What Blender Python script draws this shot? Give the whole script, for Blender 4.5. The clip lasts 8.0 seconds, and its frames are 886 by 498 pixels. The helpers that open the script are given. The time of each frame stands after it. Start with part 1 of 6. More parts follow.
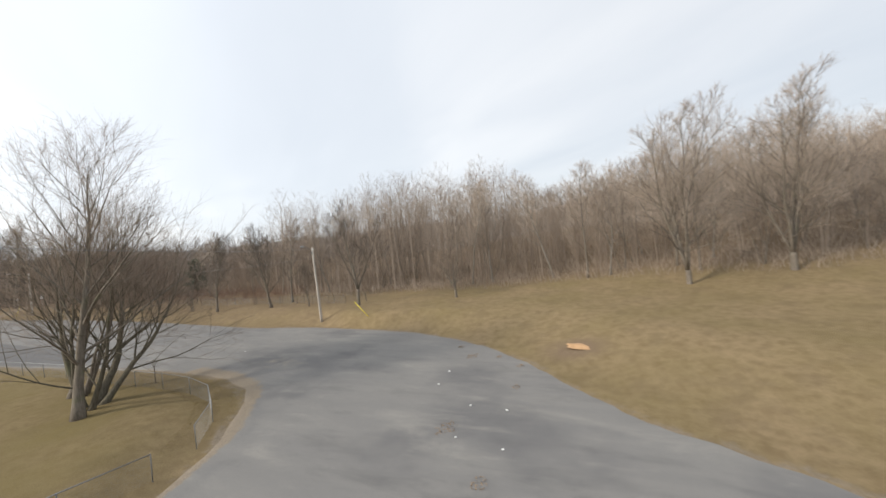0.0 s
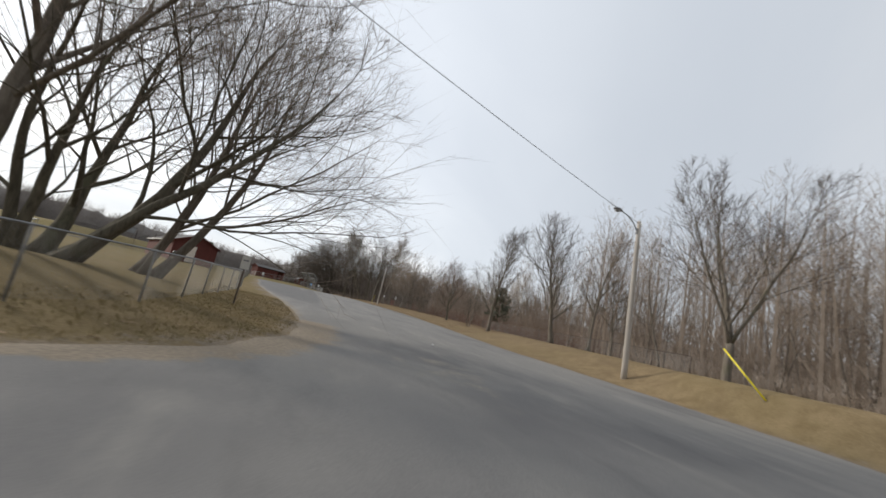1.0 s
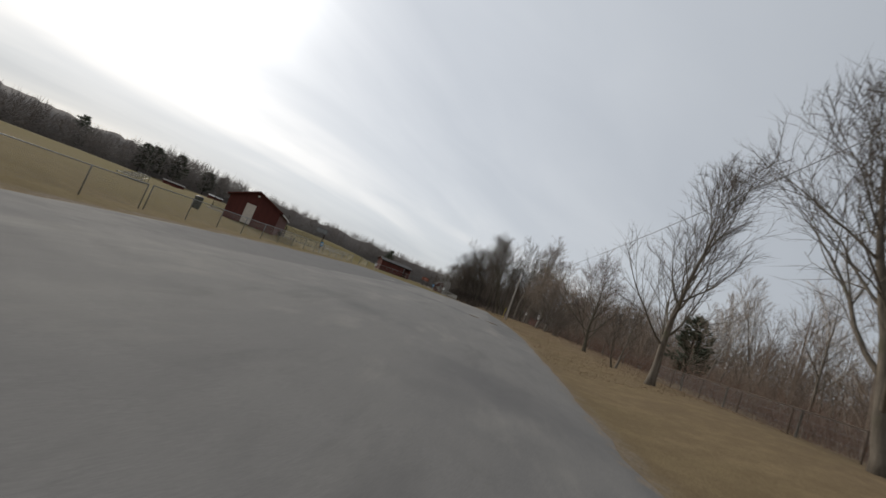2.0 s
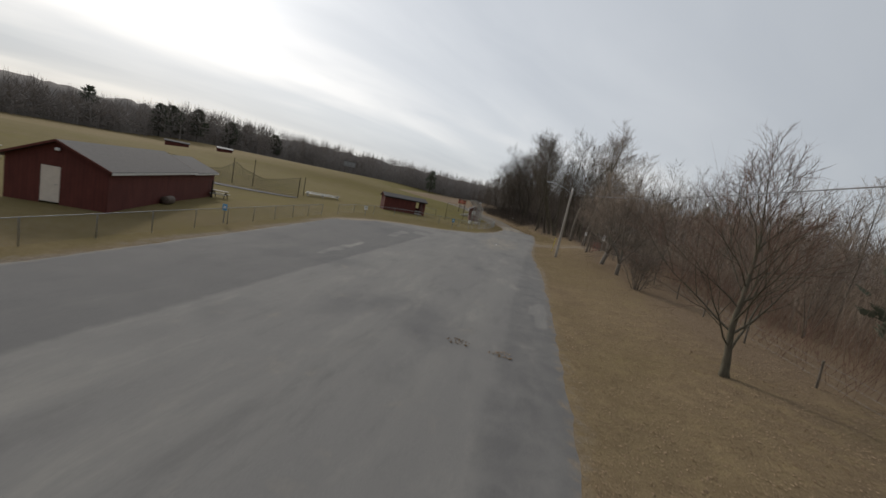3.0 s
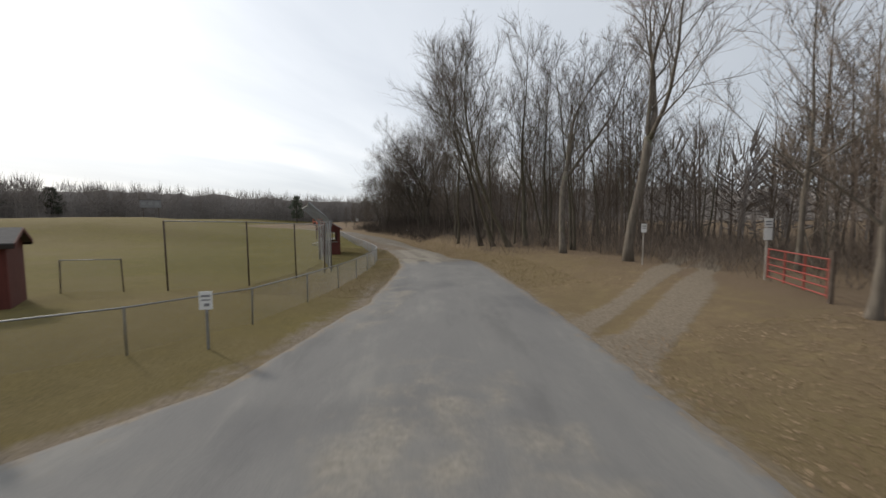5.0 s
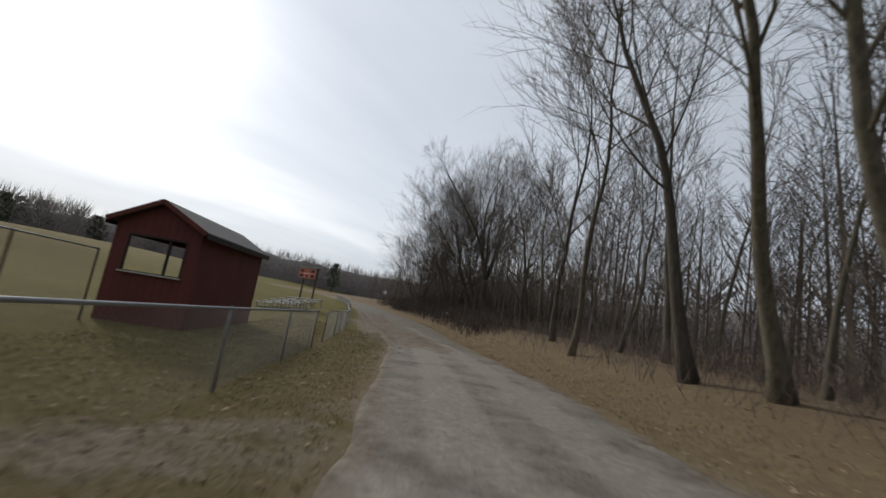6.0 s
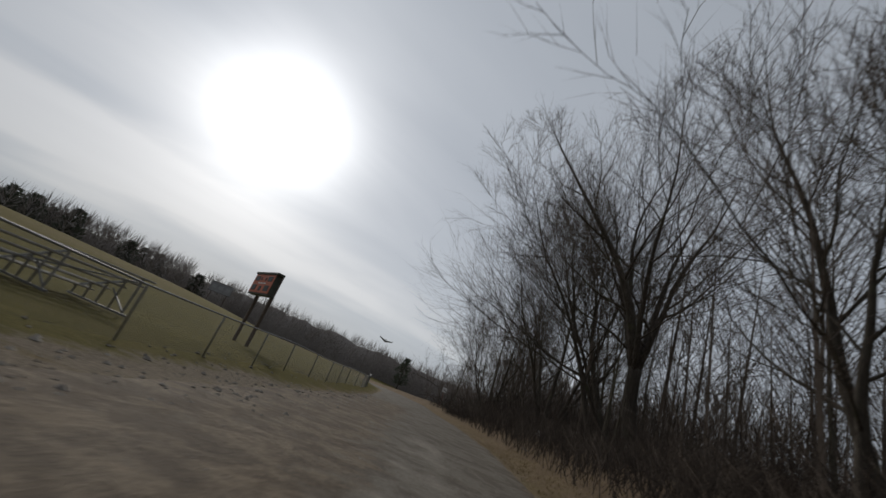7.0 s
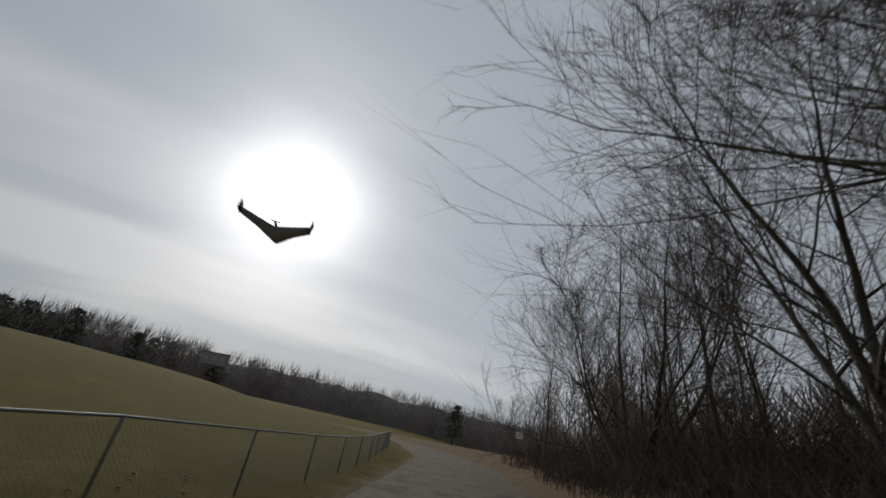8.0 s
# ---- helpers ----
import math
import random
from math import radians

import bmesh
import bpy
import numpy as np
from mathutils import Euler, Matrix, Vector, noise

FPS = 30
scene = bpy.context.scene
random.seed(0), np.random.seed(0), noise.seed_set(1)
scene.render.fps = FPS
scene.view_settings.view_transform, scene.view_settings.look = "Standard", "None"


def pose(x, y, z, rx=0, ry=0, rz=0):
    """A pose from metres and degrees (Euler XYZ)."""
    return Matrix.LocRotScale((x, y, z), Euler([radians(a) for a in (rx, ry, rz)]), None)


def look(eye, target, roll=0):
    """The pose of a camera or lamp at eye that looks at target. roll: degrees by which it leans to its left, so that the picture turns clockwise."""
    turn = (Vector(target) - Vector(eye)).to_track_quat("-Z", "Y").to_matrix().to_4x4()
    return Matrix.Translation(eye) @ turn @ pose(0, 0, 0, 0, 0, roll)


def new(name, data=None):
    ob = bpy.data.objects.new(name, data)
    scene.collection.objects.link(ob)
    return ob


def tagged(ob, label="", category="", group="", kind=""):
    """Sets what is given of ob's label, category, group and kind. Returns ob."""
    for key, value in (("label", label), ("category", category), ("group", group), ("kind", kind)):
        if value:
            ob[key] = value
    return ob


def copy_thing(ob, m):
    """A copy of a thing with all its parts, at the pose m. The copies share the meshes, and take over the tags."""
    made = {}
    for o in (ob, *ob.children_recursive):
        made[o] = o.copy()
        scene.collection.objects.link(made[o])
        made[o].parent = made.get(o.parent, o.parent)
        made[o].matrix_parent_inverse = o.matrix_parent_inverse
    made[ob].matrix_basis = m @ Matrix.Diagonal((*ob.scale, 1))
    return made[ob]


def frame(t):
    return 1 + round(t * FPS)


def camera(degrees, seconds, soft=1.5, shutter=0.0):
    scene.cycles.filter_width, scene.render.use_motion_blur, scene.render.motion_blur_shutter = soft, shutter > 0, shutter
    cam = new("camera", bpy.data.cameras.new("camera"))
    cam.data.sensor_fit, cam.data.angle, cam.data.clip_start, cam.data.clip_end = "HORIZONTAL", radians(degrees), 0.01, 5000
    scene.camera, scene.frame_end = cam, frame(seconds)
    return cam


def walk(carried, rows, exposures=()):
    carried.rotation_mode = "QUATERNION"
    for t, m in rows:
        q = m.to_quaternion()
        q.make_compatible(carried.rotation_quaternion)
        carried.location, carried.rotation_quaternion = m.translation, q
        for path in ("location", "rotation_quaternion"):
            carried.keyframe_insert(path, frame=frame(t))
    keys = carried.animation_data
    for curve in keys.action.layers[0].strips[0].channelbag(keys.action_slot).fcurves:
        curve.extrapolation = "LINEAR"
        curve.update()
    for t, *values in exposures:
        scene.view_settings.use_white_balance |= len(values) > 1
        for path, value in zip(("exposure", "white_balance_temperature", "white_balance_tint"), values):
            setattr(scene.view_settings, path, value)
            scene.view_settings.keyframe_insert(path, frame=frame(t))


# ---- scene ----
cam = camera(96.8, 8.0, soft=1.5, shutter=0.1)
PATH = [
    (0, (-27.2, -72.621, 7.651), (-25.382, -71.789, 7.604), -5.0),
    (0.5, (-16.633, -64.82, 3.08), (-15.242, -63.399, 3.299), 2.4),
    (0.7, (-12.443, -61.22, 1.043), (-11.36, -59.563, 1.331), 4.8),
    (1, (-7.916, -56.515, 0.071), (-7.319, -54.637, 0.416), 12.9),
    (1.5, (-1.491, -46.808, 0.121), (-1.377, -44.833, 0.416), 15.6),
    (2, (2.691, -37.694, 0.54), (2.422, -35.723, 0.746), 20.9),
    (2.2, (3.958, -34.074, 1.177), (3.529, -32.124, 1.3), 22.1),
    (3.3, (4.272, -11.481, 5.801), (3.940, -9.558, 5.362), 4.02),
    (3.5, (3.679, -6.923, 6.061), (3.417, -5.006, 5.556), -1.46),
    (4, (2.445, 4.927, 6.300), (2.305, 6.852, 5.774), -2.59),
    (4.5, (1.305, 16.776, 5.128), (1.323, 18.730, 4.701), -0.10),
    (4.7, (0.930, 21.406, 4.275), (1.012, 23.379, 3.954), -0.91),
    (5.8, (-0.598, 54.793, 1.532), (-0.636, 56.779, 1.763), 6.77),
    (5.9, (-0.658, 57.418, 1.366), (-0.749, 59.398, 1.631), 8.31),
    (6, (-0.736, 59.971, 1.298), (-0.885, 61.943, 1.597), 9.24),
    (6.3, (-0.858, 67.523, 0.885), (-1.195, 69.434, 1.369), 15.67),
    (6.5, (-0.625, 72.337, 0.287), (-1.070, 74.184, 0.911), 16.15),
    (7, (-2.422, 85.535, 0.060), (-3.104, 87.276, 0.771), 20.91),
    (7.2, (-3.353, 90.321, -0.232), (-4.097, 92.030, 0.492), 20.90),
    (7.5, (-4.912, 97.044, 0.016), (-5.689, 98.698, 0.830), 18.15),
    (7.7, (-7.039, 101.729, 0.214), (-7.848, 103.287, 1.172), 16.73),
    (7.8, (-8.043, 103.783, 0.404), (-8.851, 105.338, 1.368), 14.51),
    (8, (-9.802, 107.325, 0.810), (-10.611, 108.934, 1.681), 11.01),
]
EXPOSURES = [(0, 0.67, 6600, 10), (0.5, 0.48, 6520, 10), (1, 0.25, 6500, 10), (1.5, 0.05, 6500, 10), (2, -0.35, 6500, 10), (3.3, -0.34, 6540, 10), (4, -0.12, 6540, 10), (4.7, 0.08, 6560, 10), (5.8, -0.12, 6280, 10), (6.0, -0.20, 6280, 10), (6.5, -0.54, 6250, 10), (7, -0.86, 6300, 10), (7.5, -0.92, 6400, 10), (8, -0.96, 6350, 10)]
walk(cam, [(t, look(a, b, r)) for t, a, b, r in PATH], exposures=EXPOSURES)

# ---- light ----
SUN_AZ, SUN_EL = radians(-50.5), radians(27.2)
SUN_DIR = Vector((math.sin(SUN_AZ) * math.cos(SUN_EL), math.cos(SUN_AZ) * math.cos(SUN_EL), math.sin(SUN_EL)))


def build_world():
    world = bpy.data.worlds.new("overcast_sky")
    scene.world = world
    world.use_nodes = True
    nt = world.node_tree
    nt.nodes.clear()
    N, L = nt.nodes.new, nt.links.new

    def math_node(op, a, b=None, c=None, clamp=False):
        n = N("ShaderNodeMath")
        n.operation, n.use_clamp = op, clamp
        for i, v in enumerate((a, b, c)):
            if v is None:
                continue
            if isinstance(v, (int, float)):
                n.inputs[i].default_value = v
            else:
                L(v, n.inputs[i])
        return n.outputs[0]

    sky = N("ShaderNodeTexSky")
    sky.sky_type = "NISHITA"
    sky.sun_disc = False
    sky.sun_elevation, sky.sun_rotation = SUN_EL, SUN_AZ
    tc = N("ShaderNodeTexCoord")
    sep = N("ShaderNodeSeparateXYZ")
    L(tc.outputs["Generated"], sep.inputs[0])
    up = math_node("MAXIMUM", sep.outputs[2], 0.0)
    lift = math_node("ADD", up, 0.16)
    # cloud sheet: the direction laid out on a flat layer overhead
    sx, sy = math.sin(SUN_AZ), math.cos(SUN_AZ)
    along_sun = math_node("ADD", math_node("MULTIPLY", sep.outputs[0], sx), math_node("MULTIPLY", sep.outputs[1], sy))
    across = math_node("ADD", math_node("MULTIPLY", sep.outputs[0], sy), math_node("MULTIPLY", sep.outputs[1], -sx))
    comb = N("ShaderNodeCombineXYZ")
    L(math_node("MULTIPLY", math_node("DIVIDE", along_sun, lift), 0.80), comb.inputs[0])
    L(math_node("MULTIPLY", math_node("DIVIDE", across, lift), 0.30), comb.inputs[1])

    def cloud(scale, detail, rough, distort):
        n = N("ShaderNodeTexNoise")
        for key, v in (("Scale", scale), ("Detail", detail), ("Roughness", rough), ("Distortion", distort)):
            n.inputs[key].default_value = v
        L(comb.outputs[0], n.inputs["Vector"])
        return n.outputs["Fac"]

    sheet, wisps = cloud(0.75, 3, 0.45, 0.2), cloud(2.4, 5, 0.5, 0.5)
    mixed = math_node("ADD", math_node("MULTIPLY", sheet, 0.74), math_node("MULTIPLY", wisps, 0.26))
    # the sheet is smoother on the side away from the sun
    toward = math_node("MAXIMUM", along_sun, 0.0)
    mixed = math_node("MULTIPLY_ADD", math_node("SUBTRACT", mixed, 0.5), math_node("MULTIPLY_ADD", toward, 1.0, 0.55), 0.5)
    ramp = N("ShaderNodeValToRGB")
    e = ramp.color_ramp.elements
    e[0].position, e[0].color = 0.34, (0.465, 0.505, 0.560, 1)
    e[1].position, e[1].color = 0.66, (0.745, 0.752, 0.760, 1)
    mid = e.new(0.50)
    mid.color = (0.545, 0.582, 0.628, 1)
    L(mixed, ramp.inputs[0])
    # veiled sun: broad glow through the thin cloud
    dot = N("ShaderNodeVectorMath")
    dot.operation = "DOT_PRODUCT"
    nrm = N("ShaderNodeVectorMath")
    nrm.operation = "NORMALIZE"
    L(tc.outputs["Generated"], nrm.inputs[0])
    L(nrm.outputs[0], dot.inputs[0])
    dot.inputs[1].default_value = SUN_DIR
    d = math_node("MAXIMUM", dot.outputs["Value"], 0.0)
    core = math_node("ADD", math_node("MULTIPLY", math_node("POWER", d, 110.0), 1.6), math_node("MULTIPLY", math_node("POWER", d, 36.0), 0.55))
    halo = math_node("MULTIPLY", math_node("POWER", d, 9.0), 0.10)
    wide = math_node("MULTIPLY", math_node("POWER", d, 2.0), 0.20)
    # thinner cloud to the north of the sun
    thin = math_node("MULTIPLY", math_node("MULTIPLY", across, toward), 0.26)
    wide = math_node("ADD", wide, thin)
    glow = math_node("ADD", math_node("ADD", core, halo), wide)
    vary = math_node("MULTIPLY_ADD", mixed, 1.6, 0.2)
    glow = math_node("MULTIPLY", glow, vary)
    # the cloud thickens towards the horizon on the sunny side
    low = math_node("POWER", math_node("SUBTRACT", 1.0, up, clamp=True), 3.0)
    warm = math_node("MULTIPLY", low, math_node("MULTIPLY", math_node("MULTIPLY_ADD", d, -0.20, 0.02), math_node("MULTIPLY_ADD", mixed, 2.4, -0.3, clamp=True)))
    cl = N("ShaderNodeVectorMath")
    cl.operation = "SCALE"
    cl.inputs[0].default_value = (1.0, 0.985, 0.96)
    L(glow, cl.inputs["Scale"])
    wm = N("ShaderNodeVectorMath")
    wm.operation = "SCALE"
    wm.inputs[0].default_value = (0.92, 1.0, 1.1)
    L(warm, wm.inputs["Scale"])
    # the cloud is brighter on the sunny side of the sky
    side = N("ShaderNodeVectorMath")
    side.operation = "SCALE"
    L(ramp.outputs[0], side.inputs[0])
    L(math_node("MULTIPLY_ADD", dot.outputs["Value"], 0.22, 0.90), side.inputs["Scale"])
    add = N("ShaderNodeVectorMath")
    L(side.outputs[0], add.inputs[0])
    L(cl.outputs[0], add.inputs[1])
    add2 = N("ShaderNodeVectorMath")
    L(add.outputs[0], add2.inputs[0])
    L(wm.outputs[0], add2.inputs[1])
    # the clear sky behind the cloud
    clear = N("ShaderNodeVectorMath")
    clear.operation = "SCALE"
    clear.inputs["Scale"].default_value = 0.012
    L(sky.outputs[0], clear.inputs[0])
    add3 = N("ShaderNodeVectorMath")
    L(add2.outputs[0], add3.inputs[0])
    L(clear.outputs[0], add3.inputs[1])
    bg = N("ShaderNodeBackground")
    bg.inputs["Strength"].default_value = 1.0
    L(add3.outputs[0], bg.inputs[0])
    out = N("ShaderNodeOutputWorld")
    L(bg.outputs[0], out.inputs[0])


build_world()
sun_data = bpy.data.lights.new("sun", "SUN")
sun_data.energy, sun_data.angle, sun_data.color = 2.1, radians(6), (1.0, 0.92, 0.80)
sun = new("sun", sun_data)
sun.matrix_world = look(SUN_DIR * 200, (0, 0, 0))


# ---- materials ----
class Nodes:
    """Short hand for building one node material."""

    def __init__(self, name):
        self.mat = bpy.data.materials.new(name)
        self.mat.use_nodes = True
        self.nt = self.mat.node_tree
        self.nt.nodes.clear()
        self.out = self.nt.nodes.new("ShaderNodeOutputMaterial")
        self.bsdf = self.nt.nodes.new("ShaderNodeBsdfPrincipled")
        self.nt.links.new(self.bsdf.outputs[0], self.out.inputs[0])
        tc = self.nt.nodes.new("ShaderNodeTexCoord")
        self.obj = tc.outputs["Object"]
        geo = self.nt.nodes.new("ShaderNodeNewGeometry")
        self.pos = geo.outputs["Position"]
        self.island = geo.outputs["Random Per Island"]
        self.rand = self.nt.nodes.new("ShaderNodeObjectInfo").outputs["Random"]

    def link(self, a, b):
        self.nt.links.new(a, b)

    def put(self, socket, v):
        if isinstance(v, (int, float)):
            socket.default_value = v
        elif isinstance(v, tuple):
            socket.default_value = v if len(v) == 4 or socket.type == "VECTOR" else (*v, 1)
        else:
            self.link(v, socket)

    def noise(self, scale, detail=4, rough=0.55, vec=None, distort=0.0, stretch=None):
        n = self.nt.nodes.new("ShaderNodeTexNoise")
        for k, v in (("Scale", scale), ("Detail", detail), ("Roughness", rough), ("Distortion", distort)):
            n.inputs[k].default_value = v
        src = vec or self.pos
        if stretch:
            mp = self.nt.nodes.new("ShaderNodeMapping")
            mp.inputs["Scale"].default_value = stretch
            self.link(src, mp.inputs[0])
            src = mp.outputs[0]
        self.link(src, n.inputs["Vector"])
        return n.outputs["Fac"]

    def voronoi(self, scale, vec=None):
        n = self.nt.nodes.new("ShaderNodeTexVoronoi")
        n.inputs["Scale"].default_value = scale
        self.link(vec or self.pos, n.inputs["Vector"])
        return n.outputs["Distance"]

    def ramp(self, fac, *stops):
        n = self.nt.nodes.new("ShaderNodeValToRGB")
        e = n.color_ramp.elements
        for i, (p, c) in enumerate(stops):
            el = e[i] if i < 2 else e.new(p)
            el.position, el.color = p, (*c, 1)
        self.put(n.inputs[0], fac)
        return n.outputs[0]

    def mix(self, fac, a, b, blend="MIX"):
        n = self.nt.nodes.new("ShaderNodeMix")
        n.data_type, n.blend_type = "RGBA", blend
        self.put(n.inputs[0], fac)
        self.put(n.inputs[6], a)
        self.put(n.inputs[7], b)
        return n.outputs[2]

    def math(self, op, a, b=0.0, clamp=False):
        n = self.nt.nodes.new("ShaderNodeMath")
        n.operation, n.use_clamp = op, clamp
        self.put(n.inputs[0], a)
        self.put(n.inputs[1], b)
        return n.outputs[0]

    def step(self, v, lo, hi):
        n = self.nt.nodes.new("ShaderNodeMapRange")
        n.interpolation_type = "SMOOTHSTEP"
        self.put(n.inputs[0], v)
        n.inputs[1].default_value, n.inputs[2].default_value = lo, hi
        return n.outputs[0]

    def attr(self, name):
        n = self.nt.nodes.new("ShaderNodeAttribute")
        n.attribute_name = name
        s = self.nt.nodes.new("ShaderNodeSeparateColor")
        self.link(n.outputs["Color"], s.inputs[0])
        return s.outputs

    def bump(self, h, strength, dist=0.02):
        n = self.nt.nodes.new("ShaderNodeBump")
        n.inputs["Strength"].default_value, n.inputs["Distance"].default_value = strength, dist
        self.link(h, n.inputs["Height"])
        self.link(n.outputs[0], self.bsdf.inputs["Normal"])

    def done(self, color, rough=0.8, metal=0.0, spec=0.5):
        self.put(self.bsdf.inputs["Base Color"], color)
        self.put(self.bsdf.inputs["Roughness"], rough)
        self.put(self.bsdf.inputs["Metallic"], metal)
        self.bsdf.inputs["Specular IOR Level"].default_value = spec
        return self.mat


def mat_ground():
    m = Nodes("dormant_grass")
    z = m.attr("zone")
    fine, mid, big = m.noise(26, 5, 0.7), m.noise(1.6, 5, 0.6), m.noise(0.16, 4, 0.55)
    tan = m.ramp(fine, (0.30, (0.160, 0.117, 0.066)), (0.72, (0.355, 0.270, 0.160)))
    tan = m.mix(m.step(mid, 0.35, 0.75), tan, m.ramp(fine, (0.3, (0.112, 0.081, 0.044)), (0.7, (0.258, 0.190, 0.108))))
    tan = m.mix(m.math("MULTIPLY", m.step(m.noise(0.45, 5, 0.65), 0.48, 0.68), 0.55), tan, m.ramp(fine, (0.3, (0.105, 0.078, 0.046)), (0.7, (0.235, 0.175, 0.108))))
    green = m.ramp(fine, (0.28, (0.062, 0.056, 0.018)), (0.72, (0.178, 0.151, 0.052)))
    green = m.mix(m.step(m.math("ADD", mid, m.math("MULTIPLY", big, 0.6)), 0.72, 1.05), green, m.ramp(fine, (0.3, (0.110, 0.093, 0.030)), (0.7, (0.218, 0.178, 0.066))))
    gf = m.math("ADD", z[0], m.math("MULTIPLY", m.math("SUBTRACT", big, 0.5), 0.9), clamp=True)
    col = m.mix(gf, tan, green)
    litter = m.ramp(m.noise(38, 4, 0.75), (0.32, (0.085, 0.062, 0.042)), (0.70, (0.285, 0.210, 0.140)))
    lf = m.math("MULTIPLY", z[1], m.step(m.math("ADD", mid, m.math("MULTIPLY", fine, 0.4)), 0.42, 0.80))
    lf = m.math("MAXIMUM", lf, m.step(z[1], 0.72, 0.98))
    col = m.mix(lf, col, litter)
    dirt = m.ramp(m.noise(14, 6, 0.7), (0.3, (0.135, 0.110, 0.082)), (0.7, (0.32, 0.265, 0.20)))
    df = m.step(m.math("ADD", z[2], m.math("MULTIPLY", m.math("SUBTRACT", m.noise(2.6, 5, 0.65), 0.5), 0.9)), 0.35, 0.75)
    col = m.mix(df, col, dirt)
    clods = m.math("MULTIPLY", m.noise(6, 6, 0.8), m.math("MULTIPLY", df, 1.1))
    m.bump(m.math("ADD", m.math("ADD", fine, m.math("MULTIPLY", mid, 1.2)), clods), 0.85, 0.05)
    return m.done(col, 0.97, 0, 0.05)


def mat_asphalt():
    m = Nodes("worn_asphalt")
    z = m.attr("zone")
    grain = m.noise(60, 3, 0.75)
    mid, big = m.noise(0.9, 6, 0.62, distort=0.4), m.noise(0.13, 4, 0.55)
    lanes = m.noise(0.55, 6, 0.62, stretch=(1.0, 0.10, 1.0), distort=0.35)
    col = m.ramp(grain, (0.25, (0.138, 0.134, 0.130)), (0.78, (0.250, 0.241, 0.229)))
    col = m.mix(m.math("MULTIPLY", m.step(lanes, 0.40, 0.70), 0.45), col, m.ramp(grain, (0.2, (0.172, 0.166, 0.155)), (0.8, (0.295, 0.283, 0.260))))
    col = m.mix(m.math("MULTIPLY", m.step(big, 0.52, 0.68), 0.5), col, (0.105, 0.104, 0.108))
    worn = m.noise(0.6, 7, 0.68, stretch=(1.0, 0.30, 1.0), distort=0.25)
    col = m.mix(m.math("MULTIPLY", m.step(worn, 0.50, 0.72), 0.42), col, (0.30, 0.285, 0.255))
    col = m.mix(m.math("MULTIPLY", m.math("SUBTRACT", 1.0, m.step(worn, 0.30, 0.48)), 0.35), col, (0.098, 0.096, 0.096))
    gravel = m.ramp(m.noise(22, 6, 0.75), (0.30, (0.098, 0.086, 0.070)), (0.72, (0.270, 0.239, 0.196)))
    gravel = m.mix(m.math("MULTIPLY", m.step(m.noise(1.1, 6, 0.7, distort=0.6), 0.44, 0.60), 0.55), gravel, m.ramp(m.noise(30, 5, 0.75), (0.3, (0.044, 0.033, 0.025)), (0.7, (0.122, 0.094, 0.068))))
    gf = m.step(m.math("ADD", z[1], m.math("MULTIPLY", m.math("SUBTRACT", lanes, 0.5), 0.9)), 0.35, 0.80)
    col = m.mix(gf, col, gravel)
    fresh = m.step(m.math("SUBTRACT", m.math("MULTIPLY", m.math("SUBTRACT", mid, 0.5), 0.5), z[0]), 0.12, 0.5)
    col = m.mix(m.math("MULTIPLY", fresh, 0.62), col, m.ramp(grain, (0.25, (0.074, 0.073, 0.075)), (0.78, (0.142, 0.139, 0.139))))
    pale = m.step(m.math("ADD", z[0], m.math("MULTIPLY", m.math("SUBTRACT", mid, 0.5), 1.3)), 0.40, 0.85)
    col = m.mix(m.math("MULTIPLY", pale, 0.8), col, m.ramp(m.noise(9, 5, 0.7), (0.3, (0.20, 0.18, 0.15)), (0.7, (0.36, 0.325, 0.27))))
    edge = m.step(m.math("ADD", z[2], m.math("MULTIPLY", m.math("SUBTRACT", m.noise(2.2, 5, 0.65), 0.5), 1.1)), 0.45, 0.80)
    col = m.mix(m.math("MULTIPLY", edge, 0.8), col, m.mix(gf, m.ramp(m.noise(16, 6, 0.75), (0.3, (0.135, 0.105, 0.075)), (0.7, (0.35, 0.285, 0.205))), m.mix(m.step(m.noise(1.5, 6, 0.72, distort=0.5), 0.42, 0.60), m.ramp(m.noise(16, 6, 0.75), (0.3, (0.050, 0.036, 0.025)), (0.7, (0.155, 0.116, 0.080))), m.ramp(m.noise(16, 6, 0.75), (0.3, (0.100, 0.076, 0.053)), (0.7, (0.30, 0.232, 0.160))))))
    rough = m.math("MULTIPLY", m.math("ADD", m.noise(5, 6, 0.8), m.noise(1.6, 4, 0.6)), m.math("MULTIPLY", gf, 7.0))
    m.bump(m.math("ADD", m.math("ADD", grain, m.math("MULTIPLY", mid, 0.8)), rough), 0.6, 0.014)
    return m.done(col, m.ramp(mid, (0.3, (0.80, 0.80, 0.80)), (0.8, (0.95, 0.95, 0.95))), 0, 0.12)


def mat_bark(name, dark, light, scale=9.0):
    m = Nodes(name)
    n = m.noise(scale, 6, 0.7, vec=m.obj, stretch=(1, 1, 0.16))
    b = m.noise(1.1, 3, 0.5)
    col = m.ramp(n, (0.30, dark), (0.72, light))
    col = m.mix(m.math("MULTIPLY", m.step(b, 0.55, 0.75), 0.45), col, (0.115, 0.125, 0.065))
    col = m.mix(m.math("MULTIPLY", m.rand, 0.35), col, dark)
    m.bump(n, 0.7, 0.03)
    return m.done(col, 0.92, 0, 0.2)


